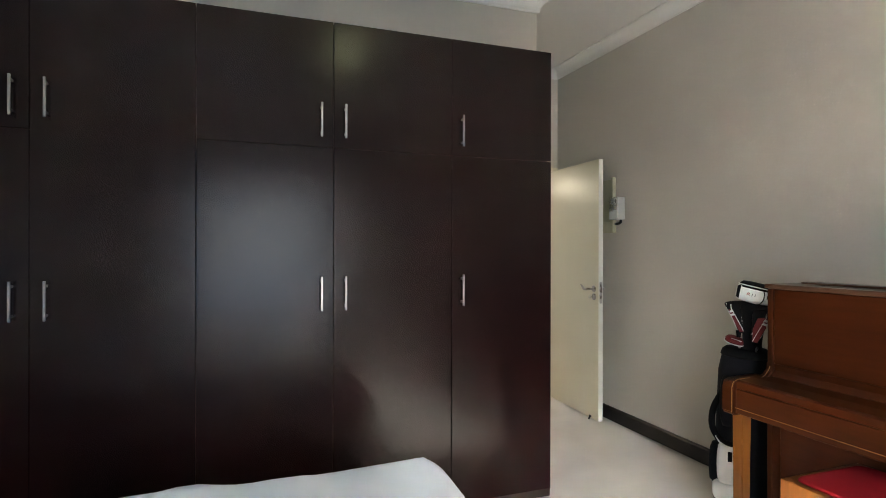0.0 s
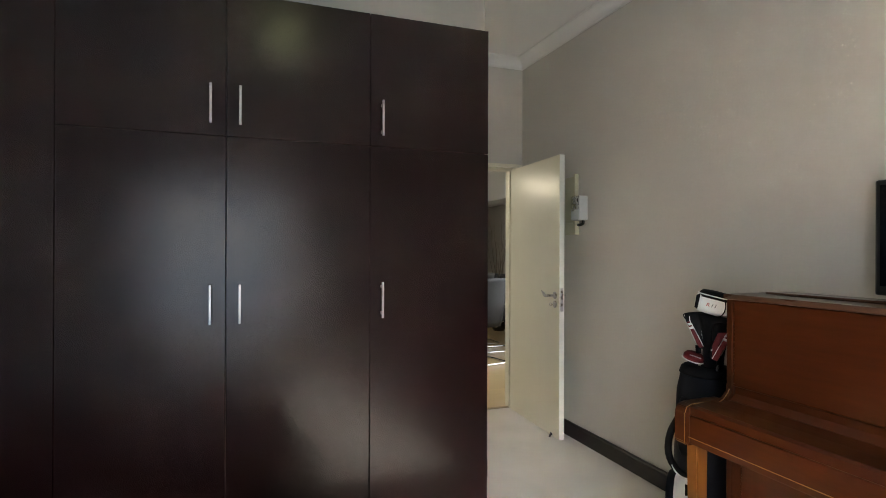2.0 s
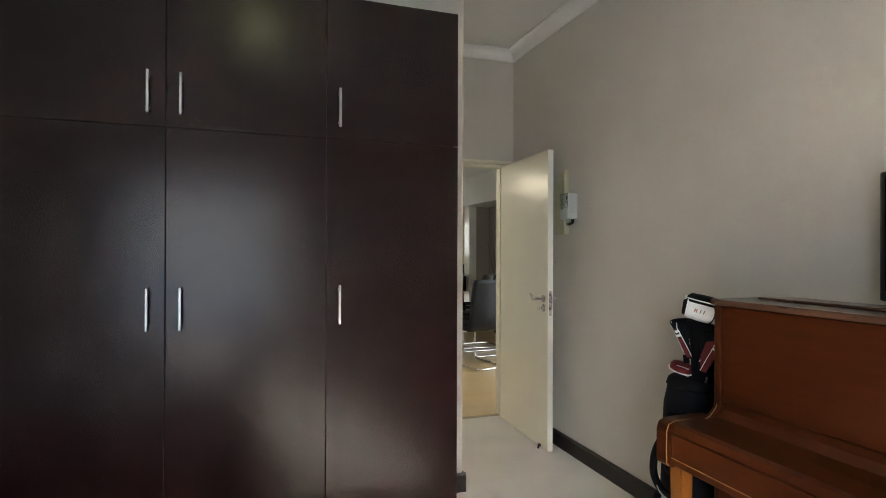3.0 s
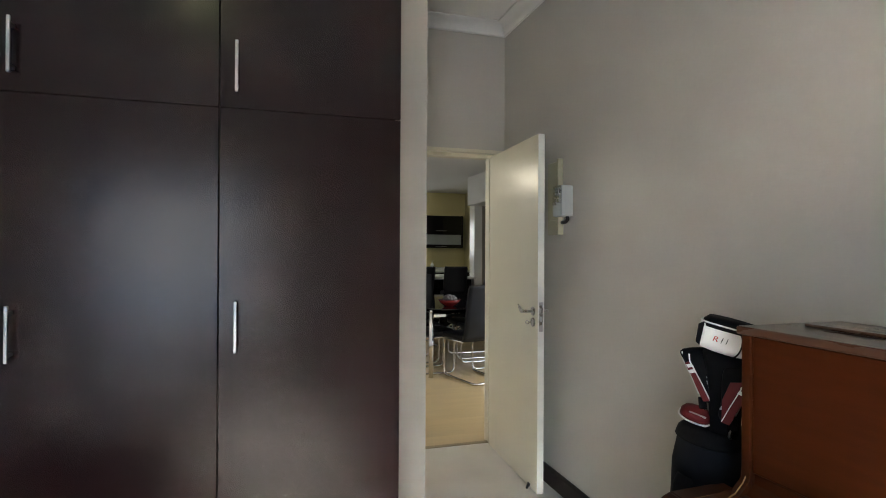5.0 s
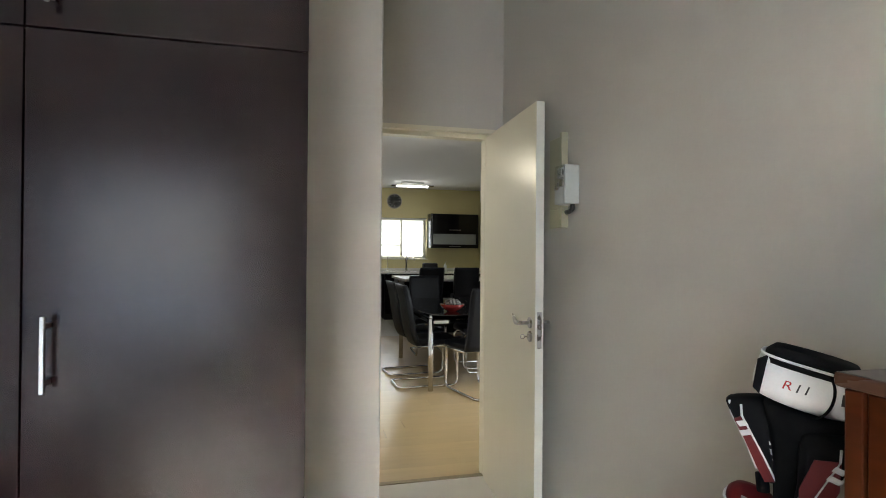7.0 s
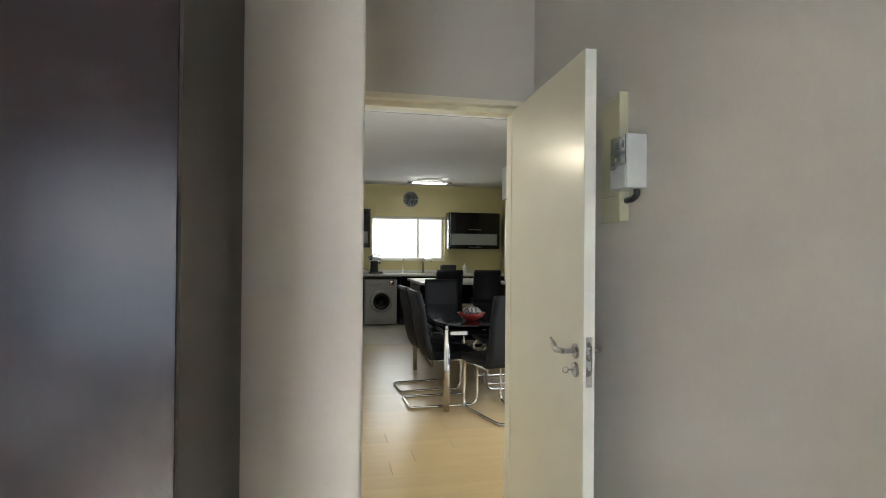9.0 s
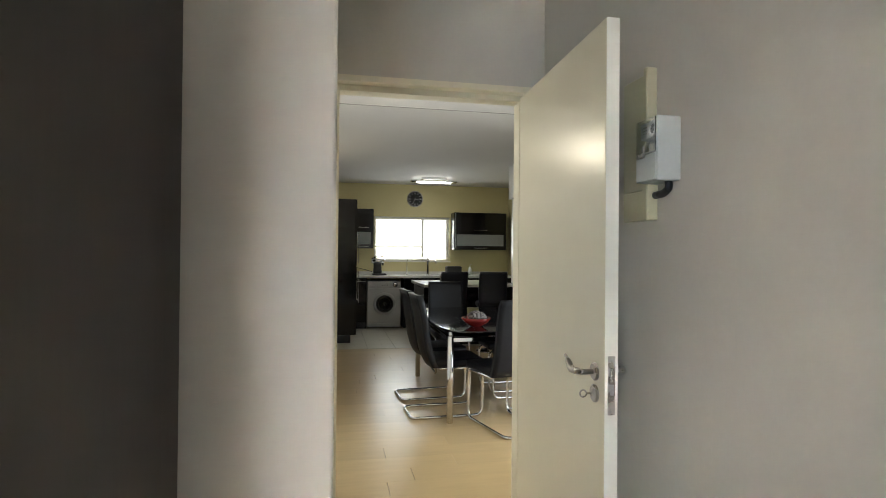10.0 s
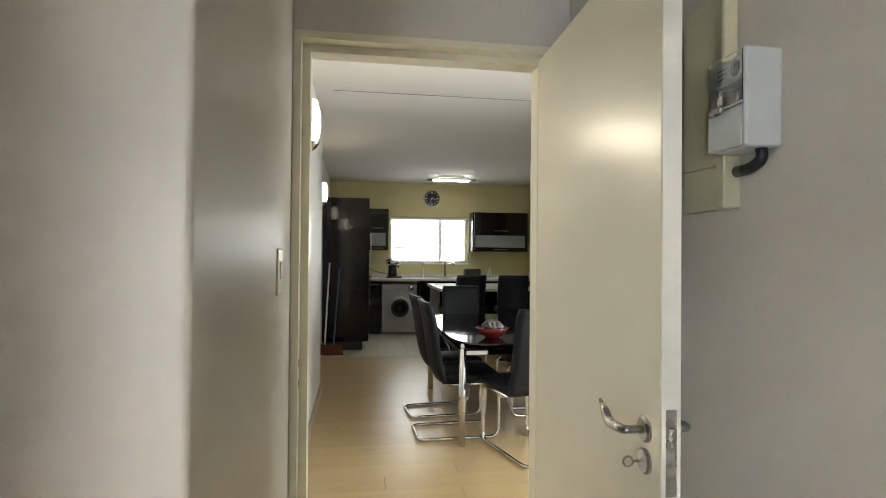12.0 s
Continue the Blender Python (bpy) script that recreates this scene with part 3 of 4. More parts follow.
for y0, y1 in ((0.018, 0.078), (-L - 0.078, -L - 0.018)):
    arm = [(-0.346, 0.565), (-0.548, 0.565), (-0.562, 0.580), (-0.562, 0.695), (-0.552, 0.720), (-0.525, 0.730), (-0.40, 0.732), (-0.346, 0.732)]
    bm = loft([[(x, yy, z) for x, z in arm] for yy in (y0, y1)])
    bmesh.ops.bevel(bm, geom=list(bm.edges), offset=0.004, segments=2, affect="EDGES")
    part("arm", bm, MAHOGANY, piano)
    part("inlay_line", tube([(-0.563, y0 + 0.002, 0.58), (-0.563, y0 + 0.002, 0.695), (-0.553, y0 + 0.002, 0.721), (-0.525, y0 + 0.002, 0.731), (-0.40, y0 + 0.002, 0.733)], 0.0016, 6), INLAY, piano, "thin pale inlay line")
    ym = (y0 + y1) / 2
    leg = loft([[(-0.470 + a * w, ym + b * w, z) for a, b in ((-1, -1), (1, -1), (1, 1), (-1, 1))] for z, w in ((0.0, 0.022), (0.03, 0.026), (0.30, 0.027), (0.5645, 0.029))])
    bmesh.ops.bevel(leg, geom=list(leg.edges), offset=0.004, segments=2, affect="EDGES")
    part("leg", leg, OAK, piano, "tapered golden wood front leg")
    part("toe_block", box(-0.455, -0.300, ym - 0.02, ym + 0.02, 0.0, 0.055, 0.004, 1), MAHOGANY, piano)

piano.scale = (1, 1, 1.011)

bench = thing("piano_bench", (2.21, 1.12, 0.0), "golden wood piano bench with a red velvet seat", "bench")
fr = box(-0.215, 0.215, -0.36, 0.36, 0.40, 0.488, 0.005, 2)
part("seat_frame", fr, OAK, bench)
seat = bmesh.new()
rings = []
for k in range(6):
    t = k / 5
    w = 1 - 0.06 * t * t
    rings.append([(x * 0.188 * w, y * 0.333 * w, 0.4885 + 0.012 * math.sin(t * math.pi / 2)) for x, y in disc_out(1, 1, 40, 12)])
part("cushion", loft(rings, seat), RED_VELVET, bench, "red velvet cushion", True)
for sx in (-1, 1):
    for sy in (-1, 1):
        part("leg", loft([[(sx * 0.185 + a * w, sy * 0.33 + b * w, z) for a, b in ((-1, -1), (1, -1), (1, 1), (-1, 1))] for z, w in ((0.0, 0.016), (0.05, 0.018), (0.3995, 0.024))]), OAK, bench)

# television on the east wall
tv = thing("television", (EAST - 0.001, 1.168, 1.20), "black flat television hung on the wall above the piano", "television")
part("bracket", box(-0.022, 0.0, -0.15, 0.15, 0.10, 0.32), BLACK_PLASTIC, tv)
part("case", box(-0.062, -0.0225, -0.365, 0.365, 0.0, 0.425, 0.008, 2), BLACK_PLASTIC, tv)
part("screen", box(-0.0645, -0.0622, -0.345, 0.345, 0.035, 0.405), SCREEN, tv)

# ---- golf bag ----
BX, BY = 2.588, 2.165
BX0, BY0 = 2.560, 2.150
bag = thing("golf_bag", (BX, BY, 0.0), "black and white golf bag with red and black club covers", "golf bag")
lean = 0.02


def bag_ring(z, rx, ry, n=28):
    return [(x + lean * z, y, z) for x, y in disc_out(rx, ry, n, 2.4)]


part("body", loft([bag_ring(z, rx, ry) for z, rx, ry in ((0.01, 0.115, 0.130), (0.05, 0.122, 0.138), (0.30, 0.120, 0.138), (0.55, 0.115, 0.134), (0.70, 0.112, 0.130), (0.785, 0.100, 0.112), (0.82, 0.085, 0.095), (0.805, 0.07, 0.08))]), NAVY, bag, "black navy nylon tube", True)
part("base_cup", loft([bag_ring(z, rx, ry) for z, rx, ry in ((0.0, 0.122, 0.140), (0.012, 0.128, 0.146), (0.05, 0.127, 0.144), (0.058, 0.121, 0.138))]), RED_VINYL, bag, smooth=True)
part("collar", loft([bag_ring(z, rx, ry) for z, rx, ry in ((0.780, 0.101, 0.114), (0.788, 0.107, 0.119), (0.815, 0.098, 0.110), (0.825, 0.085, 0.097))]), BLACK_CLOTH, bag, smooth=True)
FACE = 40


def toward(a, b, z):
    """A place seen in the bag's front view: a to the side, b outwards, z up."""
    c, s_ = math.cos(radians(FACE)), math.sin(radians(FACE))
    return (-b * c - a * s_ + lean * z, -b * s_ + a * c, z)


def pocket(name, a, b, z0, z1, wide, deep, mat, label=""):
    rings = []
    for k in range(11):
        t = k / 10
        f = 0.72 + 0.28 * math.sin(t * math.pi) ** 0.5
        z = z0 + (z1 - z0) * t
        rings.append([toward(a + x * f, b + y * f, z) for x, y in disc_out(wide, deep, 24, 2.8)])
    return part(name, loft(rings), mat, bag, label, True)


pocket("side_pocket", 0.115, 0.035, 0.10, 0.31, 0.050, 0.055, NAVY, "black zipped side pocket")
pocket("front_pocket", 0.072, 0.085, 0.12, 0.335, 0.052, 0.045, WHITE_VINYL, "white vinyl pocket")
pocket("lower_pocket", 0.070, 0.080, 0.035, 0.135, 0.075, 0.050, WHITE_VINYL, "white vinyl lower pocket")
pocket("upper_pocket", 0.055, 0.070, 0.42, 0.68, 0.062, 0.045, NAVY, "black zipped pocket")
part("pocket_piping", tube([toward(0.115 + 0.052 * math.cos(a), 0.082 - 0.015 * math.cos(a), 0.19 + 0.095 * math.sin(a)) for a in [math.pi * (0.75 + 0.05 * k) for k in range(21)]], 0.0035, 6), WHITE_VINYL, bag, smooth=True)
part("shoulder_strap", tube(rounded([toward(0.10, 0.07, 0.60), toward(0.150, 0.075, 0.50), toward(0.152, 0.085, 0.40), toward(0.10, 0.11, 0.335), toward(0.02, 0.115, 0.33)], 0.07, 8), 0.016, 8), BLACK_CLOTH, bag, smooth=True)
part("strap_edge", tube(rounded([toward(0.150, 0.092, 0.41), toward(0.108, 0.124, 0.328), toward(0.02, 0.13, 0.318)], 0.05, 8), 0.0045, 6), WHITE_VINYL, bag, smooth=True)
part("badge", box(-0.012, 0.012, -0.003, 0.003, 0.0, 0.03, 0.001, 1), RED_VINYL, bag).matrix_local = pose(*toward(0.030, 0.131, 0.22), 0, 0, FACE - 90)
part("badge", box(-0.010, 0.010, -0.003, 0.003, 0.0, 0.05, 0.001, 1), BLACK_CLOTH, bag).matrix_local = pose(*toward(0.060, 0.131, 0.25), 0, 0, FACE - 90)
part("tag", box(-0.010, 0.010, -0.0015, 0.0015, 0.0, 0.035, 0.0005, 1), WHITE_VINYL, bag).matrix_local = pose(*toward(-0.02, 0.118, 0.665), 0, 14, FACE - 90)


def hood(outline, deep, n=9):
    """A padded cover: an outline in the side view (a, z), domed outwards to both sides."""
    ca, cz = sum(p[0] for p in outline) / len(outline), sum(p[1] for p in outline) / len(outline)
    rings = []
    for k in range(n):
        t = -1 + 2 * k / (n - 1)
        f = (1 - abs(t) ** 3.0) ** 0.5 * 0.45 + 0.55 if abs(t) < 1 else 0.50
        rings.append([(-t * deep, ca + (a - ca) * f, cz + (z - cz) * f) for a, z in outline])
    return loft(rings)


def smooth_outline(points, steps=4):
    pts, out, n = points, [], len(points)
    for i in range(n):
        p0, p1, p2, p3 = (Vector(pts[(i + k - 1) % n]) for k in range(4))
        for j in range(steps):
            t = j / steps
            out.append(tuple(0.5 * ((2 * p1) + (p2 - p0) * t + (2 * p0 - 5 * p1 + 4 * p2 - p3) * t * t + (3 * p1 - p0 - 3 * p2 + p3) * t ** 3)))
    return out


def cover(name, at, tilt, outline, deep, mat, label, face=FACE):
    ob = part(name, hood(smooth_outline(outline), deep), mat, bag, label, True)
    ob.matrix_local = pose(at[0] - BX0, at[1] - BY0, at[2], tilt, 0, face)
    return ob


def patch(name, host, outline, lift, mat, thick=0.003):
    """A flat piece sewn on the outer side of a cover."""
    return part(name, loft([[(-lift, a, z) for a, z in outline], [(-lift - thick, a * 0.98, z * 0.99) for a, z in outline]]), mat, host)


# driver cover: a white hood with a black crown and a black sock
drv = cover("driver_cover", (2.551, 2.078, 1.118), 13, [(0.070, 0.050), (0.083, 0.015), (0.078, -0.040), (0.04, -0.056), (-0.03, -0.058), (-0.085, -0.045), (-0.10, 0.0), (-0.085, 0.048), (0.0, 0.064)], 0.060, WHITE_VINYL, "white padded driver cover")
drv.scale = (1, 1, 0.84)
part("crown_panel", loft([[(x * w - 0.004, y * w - 0.004, z) for x, y in disc_out(0.056, 0.078, 28, 3.2)] for z, w in ((0.030, 1.02), (0.052, 1.0), (0.066, 0.86), (0.070, 0.5))]), BLACK_CLOTH, drv, "black cloth crown", True)
part("crown_piping", tube([(x - 0.004, y - 0.004, 0.046) for x, y in disc_out(0.060, 0.083, 32, 3.2)] + [(0.056, -0.004, 0.046)], 0.003, 6), WHITE_VINYL, drv, smooth=True)
patch("end_panel", drv, [(0.081, 0.03), (0.066, 0.045), (0.064, -0.045), (0.077, -0.035)], 0.045, BLACK_CLOTH, 0.008)
part("cheek_seam", tube([(-0.0615, -0.025 - 0.022 * math.sin(a), 0.048 * math.cos(a) - 0.006) for a in [k * math.pi / 14 for k in range(15)]], 0.0025, 6), BLACK_CLOTH, drv)
patch("cheek_emblem", drv, [(-0.058, 0.012), (-0.074, 0.014), (-0.076, -0.010), (-0.060, -0.012)], 0.0585, INK, 0.004)
for word, a0, mat in (("R", 0.033, RED_INK), ("11", 0.0145, INK)):
    mark = part("print_letters", lettering(word, 0.027), mat, drv)
    mark.matrix_local = Matrix(((0, 0, -1, -0.0628), (-1, 0.12, 0, a0), (0, 1, 0, -0.014), (0, 0, 0, 1)))
sock = [(2.565, 2.105, 0.78), (2.565, 2.10, 0.88), (2.562, 2.09, 0.96), (2.558, 2.08, 1.02), (2.556, 2.075, 1.07)]
part("driver_sock", tube([(x - BX0, y - BY0, z) for x, y, z in sock], 0.04, 18, radii=[0.044, 0.046, 0.052, 0.062, 0.074]), BLACK_CLOTH, bag, smooth=True)
# two wood covers: black, a red cheek with pale bars, pale piping
WOOD = [(0.036, 0.085), (0.040, 0.060), (0.022, 0.0), (0.012, -0.060), (-0.005, -0.088), (-0.030, -0.075), (-0.034, -0.02), (-0.046, 0.050), (-0.034, 0.080)]
for at, tilt, face, sx in (((2.526, 2.160, 0.990), -12, FACE, 1), ((2.533, 2.026, 0.957), 12, FACE, -1)):
    outline = [(a * sx, z) for a, z in (WOOD if sx > 0 else WOOD[::-1])]
    c = cover("wood_cover", at, tilt, outline, 0.034, BLACK_CLOTH, "black and red padded club cover", face)
    red = [(0.032, 0.045), (0.018, 0.050), (-0.006, -0.030), (-0.016, -0.078), (0.002, -0.078), (0.010, -0.05), (0.020, 0.0)]
    if sx < 0:
        red = [(-0.018, -0.082), (-0.030, -0.02), (-0.020, 0.040), (0.018, 0.052), (0.026, 0.0), (0.004, -0.084)]
    patch("red_cheek", c, [(a * sx, z) for a, z in red], 0.0305, RED_VINYL, 0.005)
    for z in (0.012, 0.030):
        patch("pale_bar", c, [((0.026 + z * 0.10) * sx, z + 0.010), ((0.004 + z * 0.25) * sx, z + 0.012), ((0.000 + z * 0.25) * sx, z + 0.002), ((0.021 + z * 0.10) * sx, z)], 0.0358, WHITE_VINYL, 0.001)
    part("piping", tube([(-0.034, a * sx, z) for a, z in ((0.013, 0.072), (0.016, 0.05), (-0.006, -0.03), (-0.018, -0.08))], 0.0022, 6), WHITE_VINYL, c)
    part("edge_piping", tube([(-0.024, a * sx, z) for a, z in ((0.034, 0.080), (0.036, 0.055), (0.022, 0.0), (0.013, -0.055))], 0.0022, 6), WHITE_VINYL, c)
    for k in range(5):
        patch("print_mark", c, [((-0.006 - 0.0035 * k) * sx, 0.046 - 0.020 * k), ((-0.014 - 0.0035 * k) * sx, 0.044 - 0.020 * k), ((-0.017 - 0.0035 * k) * sx, 0.032 - 0.020 * k), ((-0.009 - 0.0035 * k) * sx, 0.034 - 0.020 * k)], 0.0325, SILVER, 0.001)
    part("cuff", tube([(at[0] - BX0, at[1] - BY0 - sx * 0.012, at[2] - 0.105), (at[0] - BX0, at[1] - BY0 - sx * 0.008, at[2] - 0.070)], 0.012, 12), BLACK_CLOTH, bag, smooth=True)
    part("club_shaft", tube([(at[0] - BX0 + 0.02, (at[1] - BY0) * 0.5, 0.74), (at[0] - BX0, at[1] - BY0 - sx * 0.012, at[2] - 0.09)], 0.006, 8), STEEL, bag)
# putter cover: a flat dark red blade
put = part("putter_cover", loft([[(x * w, y * w, z) for x, y in disc_out(0.038, 0.046, 28, 2.3)] for z, w in ((-0.014, 0.90), (-0.010, 1.0), (0.004, 1.0), (0.014, 0.86), (0.018, 0.5))]), RED_VINYL, bag, "dark red flat putter cover", True)
put.matrix_local = pose(2.505 - BX0, 2.155 - BY0, 0.868, 16, -14, FACE)
part("piping", tube([(x, y, -0.010) for x, y in disc_out(0.040, 0.048, 28, 2.3)] + [(0.040, 0, -0.010)], 0.003, 6), WHITE_VINYL, put, smooth=True)
part("print_mark", box(-0.030, -0.024, -0.03, 0.02, 0.0125, 0.0165), SILVER, put)

# ---- hall, dining space and kitchen shell ----
HW, FW, KN, KE, DE = 1.755, 1.62, 12.65, 5.36, 4.52
hall_floor = structure("floor", box(1.50, 5.6, DOORWALL + 0.046, 10.018, -0.12, -0.012), UNDERLAY, "underlay below the oak laminate floor", "floor")
tile_bed = structure("floor", box(1.50, 5.6, 10.019, KN + 0.1, -0.12, -0.006), GROUT, "grout bed of the tiled kitchen floor", "floor")
structure("ceiling", box(1.4, 5.7, DOORWALL + 0.11, KN + 0.2, HALL_TOP, HALL_TOP + 0.12), CEILING, "white ceiling over the dining space and kitchen", "ceiling")
structure("ceiling", box(1.4, 5.7, DOORWALL + 0.11, 7.64, HALL_TOP - 0.03, HALL_TOP - 0.001), CEILING, "slightly lowered white ceiling strip", "ceiling")
structure("trim", box(1.9, 3.8, 6.955, 6.961, HALL_TOP - 0.034, HALL_TOP - 0.0305), GROUT, "thin joint line across the ceiling", "joint")
structure("wall_hall_west", box(HW - 0.2, HW, DOORWALL + 0.11, 8.12, -0.05, HALL_TOP), WHITE_WALL, "white painted hall wall carrying a sconce", "wall")
structure("wall_kitchen_west", box(FW - 0.2, FW, 8.12, KN, -0.05, HALL_TOP), WHITE_WALL, "white painted wall beside the tall kitchen units", "wall")
hs = skirting((HW, 8.12), (HW, DOORWALL + 0.11))
merged(hs, box(FW + 0.02, HW + 0.0175, 8.1205, 8.138, 0.001, 0.105))
structure("baseboard", hs, material("tan skirting wood", (0.36, 0.27, 0.15), 0.4, vary=0.15), "tan timber skirting at the hall wall end", "skirting")
structure("wall_dining_south", box(EAST + 0.2, DE + 0.3, DOORWALL, DOORWALL + 0.2, -0.05, HALL_TOP), WHITE_WALL, "white painted wall behind the dining space", "wall")
# Opening for the added, unseen dining window.
DW = (4.85, 6.20, 0.15, 2.15)
east = box(DE, DE + 0.22, DOORWALL + 0.11, DW[0], -0.05, HALL_TOP)
box(DE, DE + 0.22, DW[0], DW[1], -0.05, DW[2], bm=east)
box(DE, DE + 0.22, DW[0], DW[1], DW[3], HALL_TOP, bm=east)
box(DE, DE + 0.22, DW[1], 6.9, -0.05, HALL_TOP, bm=east)
box(DE, DE + 0.22, 6.9, 10.05, 2.20, HALL_TOP, bm=east)
structure("wall_dining_east", east, WHITE_WALL, "white painted wall with a deep bulkhead over a recess", "wall")
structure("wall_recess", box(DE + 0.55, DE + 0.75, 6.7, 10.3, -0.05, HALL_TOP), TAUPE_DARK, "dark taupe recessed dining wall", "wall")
structure("ceiling", box(DE + 0.22, DE + 0.6, 6.7, 10.3, 2.20, 2.32), CEILING, "white underside of the recess", "ceiling")
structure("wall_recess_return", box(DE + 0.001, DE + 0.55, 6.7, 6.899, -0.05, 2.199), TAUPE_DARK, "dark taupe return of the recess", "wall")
KW = (2.690, 4.170, 1.220, 2.078)
north = box(FW - 0.2, KE + 0.3, KN, KN + 0.22, -0.05, KW[2])
box(FW - 0.2, KE + 0.3, KN, KN + 0.22, KW[3], HALL_TOP, bm=north)
box(FW - 0.2, KW[0], KN, KN + 0.22, KW[2], KW[3], bm=north)
box(KW[1], KE + 0.3, KN, KN + 0.22, KW[2], KW[3], bm=north)
structure("wall_kitchen_north", north, OLIVE, "olive yellow painted kitchen wall with a window", "wall")
structure("wall_kitchen_east", box(KE, KE + 0.2, 10.3, KN, -0.05, HALL_TOP), OLIVE, "olive yellow painted kitchen wall", "wall")
nib = structure("wall_nib", box(4.66, 4.80, 10.052, 10.30, -0.05, HALL_TOP), WHITE_WALL, "white tiled nib wall at the end of the worktop", "wall")
for k in range(5):
    z0 = 0.001 + 0.54 * k
    z1 = min(z0 + 0.536, HALL_TOP - 0.001)
    part("tile", box(4.6535, 4.6595, 10.053, 10.30, z0, z1, 0.001, 1), WALL_TILE, nib)
    part("tile", box(4.654, 4.80, 10.0445, 10.0515, z0, z1, 0.001, 1), WALL_TILE, nib)

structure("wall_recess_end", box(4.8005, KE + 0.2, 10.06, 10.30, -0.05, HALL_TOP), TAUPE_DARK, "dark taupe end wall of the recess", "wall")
w2 = window_unit("window_2", *KW, KN + 0.17, "bright kitchen window with white frame and blind", [0.22])
part("transom", box(-0.70, 0.20, -0.02, 0.02, 0.27, 0.295), ENAMEL_EDGE, w2)
part("window_sill", box(-0.76, 0.76, -0.19, -0.02, -0.02, -0.001, 0.003, 1), ENAMEL_EDGE, w2)
blind = thing("window_blind", (3.43, KN + 0.05, KW[3]), "white slatted blind in the kitchen window", "blind")
part("headrail", box(-0.735, 0.735, -0.018, 0.018, -0.032, -0.001, 0.003, 1), BLIND, blind)
slat0 = part("slat", turned(box(-0.73, 0.73, -0.012, 0.012, -0.0006, 0.0006), pose(0, 0, -0.06, 12, 0, 0)), BLIND, blind)
for k in range(1, 30):
    s2 = new("slat", slat0.data)
    s2.parent, s2.location = blind, (0, 0, -0.0275 * k)
for x in (-0.5, 0.22, 0.5):
    part("cord", tube([(x, 0, -0.03), (x, 0, -0.87)], 0.0015, 6), BLIND, blind)
tagged(link_mesh("backdrop", box(0.5, 6.5, KN + 1.2, KN + 1.22, 0.2, 4.0), DAYLIGHT), "bright overcast daylight outside the kitchen window", "backdrop", kind="structure")
# Unseen window, added as a source for the dining fill light.
w3 = thing("window_3", (DE + 0.12, (DW[0] + DW[1]) / 2, DW[2]), "unseen white framed window added to light the dining table", "window", kind="structure")
f3 = box(-0.03, 0.03, -0.675, -0.625, 0, 2.0)
box(-0.03, 0.03, 0.625, 0.675, 0, 2.0, bm=f3)
box(-0.03, 0.03, -0.625, 0.625, 0, 0.05, bm=f3)
box(-0.03, 0.03, -0.625, 0.625, 1.95, 2.0, bm=f3)
part("window_frame", f3, ENAMEL_EDGE, w3)
p3 = part("pane", box(-0.003, 0.003, -0.624, 0.624, 0.051, 1.949), GLASS, w3)
p3.visible_shadow = False
# Glowing sheet added behind that unseen window.
tagged(link_mesh("backdrop", box(DE + 2.0, DE + 2.02, 3.0, 8.5, -0.5, 4.0), DAYLIGHT), "glowing daylight sheet outside the added dining window", "backdrop", kind="structure")


# ---- hall sconces ----
def sconce(at):
    s = thing("wall_sconce", at, "lit opal glass wall sconce with a chrome cup", "sconce", "hall sconces")
    part("back_plate", box(0.0, 0.014, -0.04, 0.04, -0.12, 0.06, 0.004, 2), CHROME, s)
    part("cup", turned(lathe([(0.006, -0.04), (0.028, -0.022), (0.045, 0.0), (0.048, 0.01), (0.043, 0.01)], 20), pose(0.095, 0, -0.10)), CHROME, s, smooth=True)
    part("arm", tube(rounded([(0.012, 0, -0.08), (0.06, 0, -0.15), (0.095, 0, -0.135)], 0.03, 5), 0.008, 8), CHROME, s, smooth=True)
    part("shade", turned(lathe([(0.036, 0.0), (0.048, 0.03), (0.054, 0.09), (0.050, 0.16), (0.036, 0.22), (0.030, 0.215), (0.046, 0.15), (0.049, 0.09), (0.043, 0.03), (0.030, 0.006)], 24), pose(0.095, 0, -0.088)), SHADE, s, "glowing opal glass shade", True).visible_shadow = False
    return s


sc = sconce((HW, 5.55, 2.06))
copy_thing(sc, pose(FW, 8.95, 2.06))

# ---- tall units and brooms ----
for k, (y0, y1) in enumerate(((10.56, 11.16), (11.165, 11.765))):
    u = thing("tall_cabinet", (FW + 0.001, y0, 0.0), "tall black gloss kitchen cabinet with closed doors", "cabinet", "tall kitchen cabinets")
    d = y1 - y0
    part("plinth", box(0.02, 0.57, 0.005, d - 0.001, 0.0, 0.12), BLACK_PLASTIC, u)
    part("body", box(0.0, 0.635, 0.0, d, 0.121, 2.188, 0.002, 1), BLACK_GLOSS, u)
    for z0, z1 in ((0.125, 1.16), (1.165, 2.186)):
        dr = part("door", box(0.636, 0.656, 0.002, d - 0.002, z0, z1, 0.002, 1), BLACK_GLOSS, u)
        hz = z1 - 0.55 if z0 < 1 else z0 + 0.05
        hb = bmesh.new()
        box(0.682, 0.692, 0.04, 0.052, hz, hz + 0.48, 0.003, 1, hb)
        box(0.656, 0.683, 0.042, 0.050, hz + 0.04, hz + 0.052, bm=hb)
        box(0.656, 0.683, 0.042, 0.050, hz + 0.43, hz + 0.442, bm=hb)
        part("handle", hb, CHROME, dr, "long chrome bar handle")
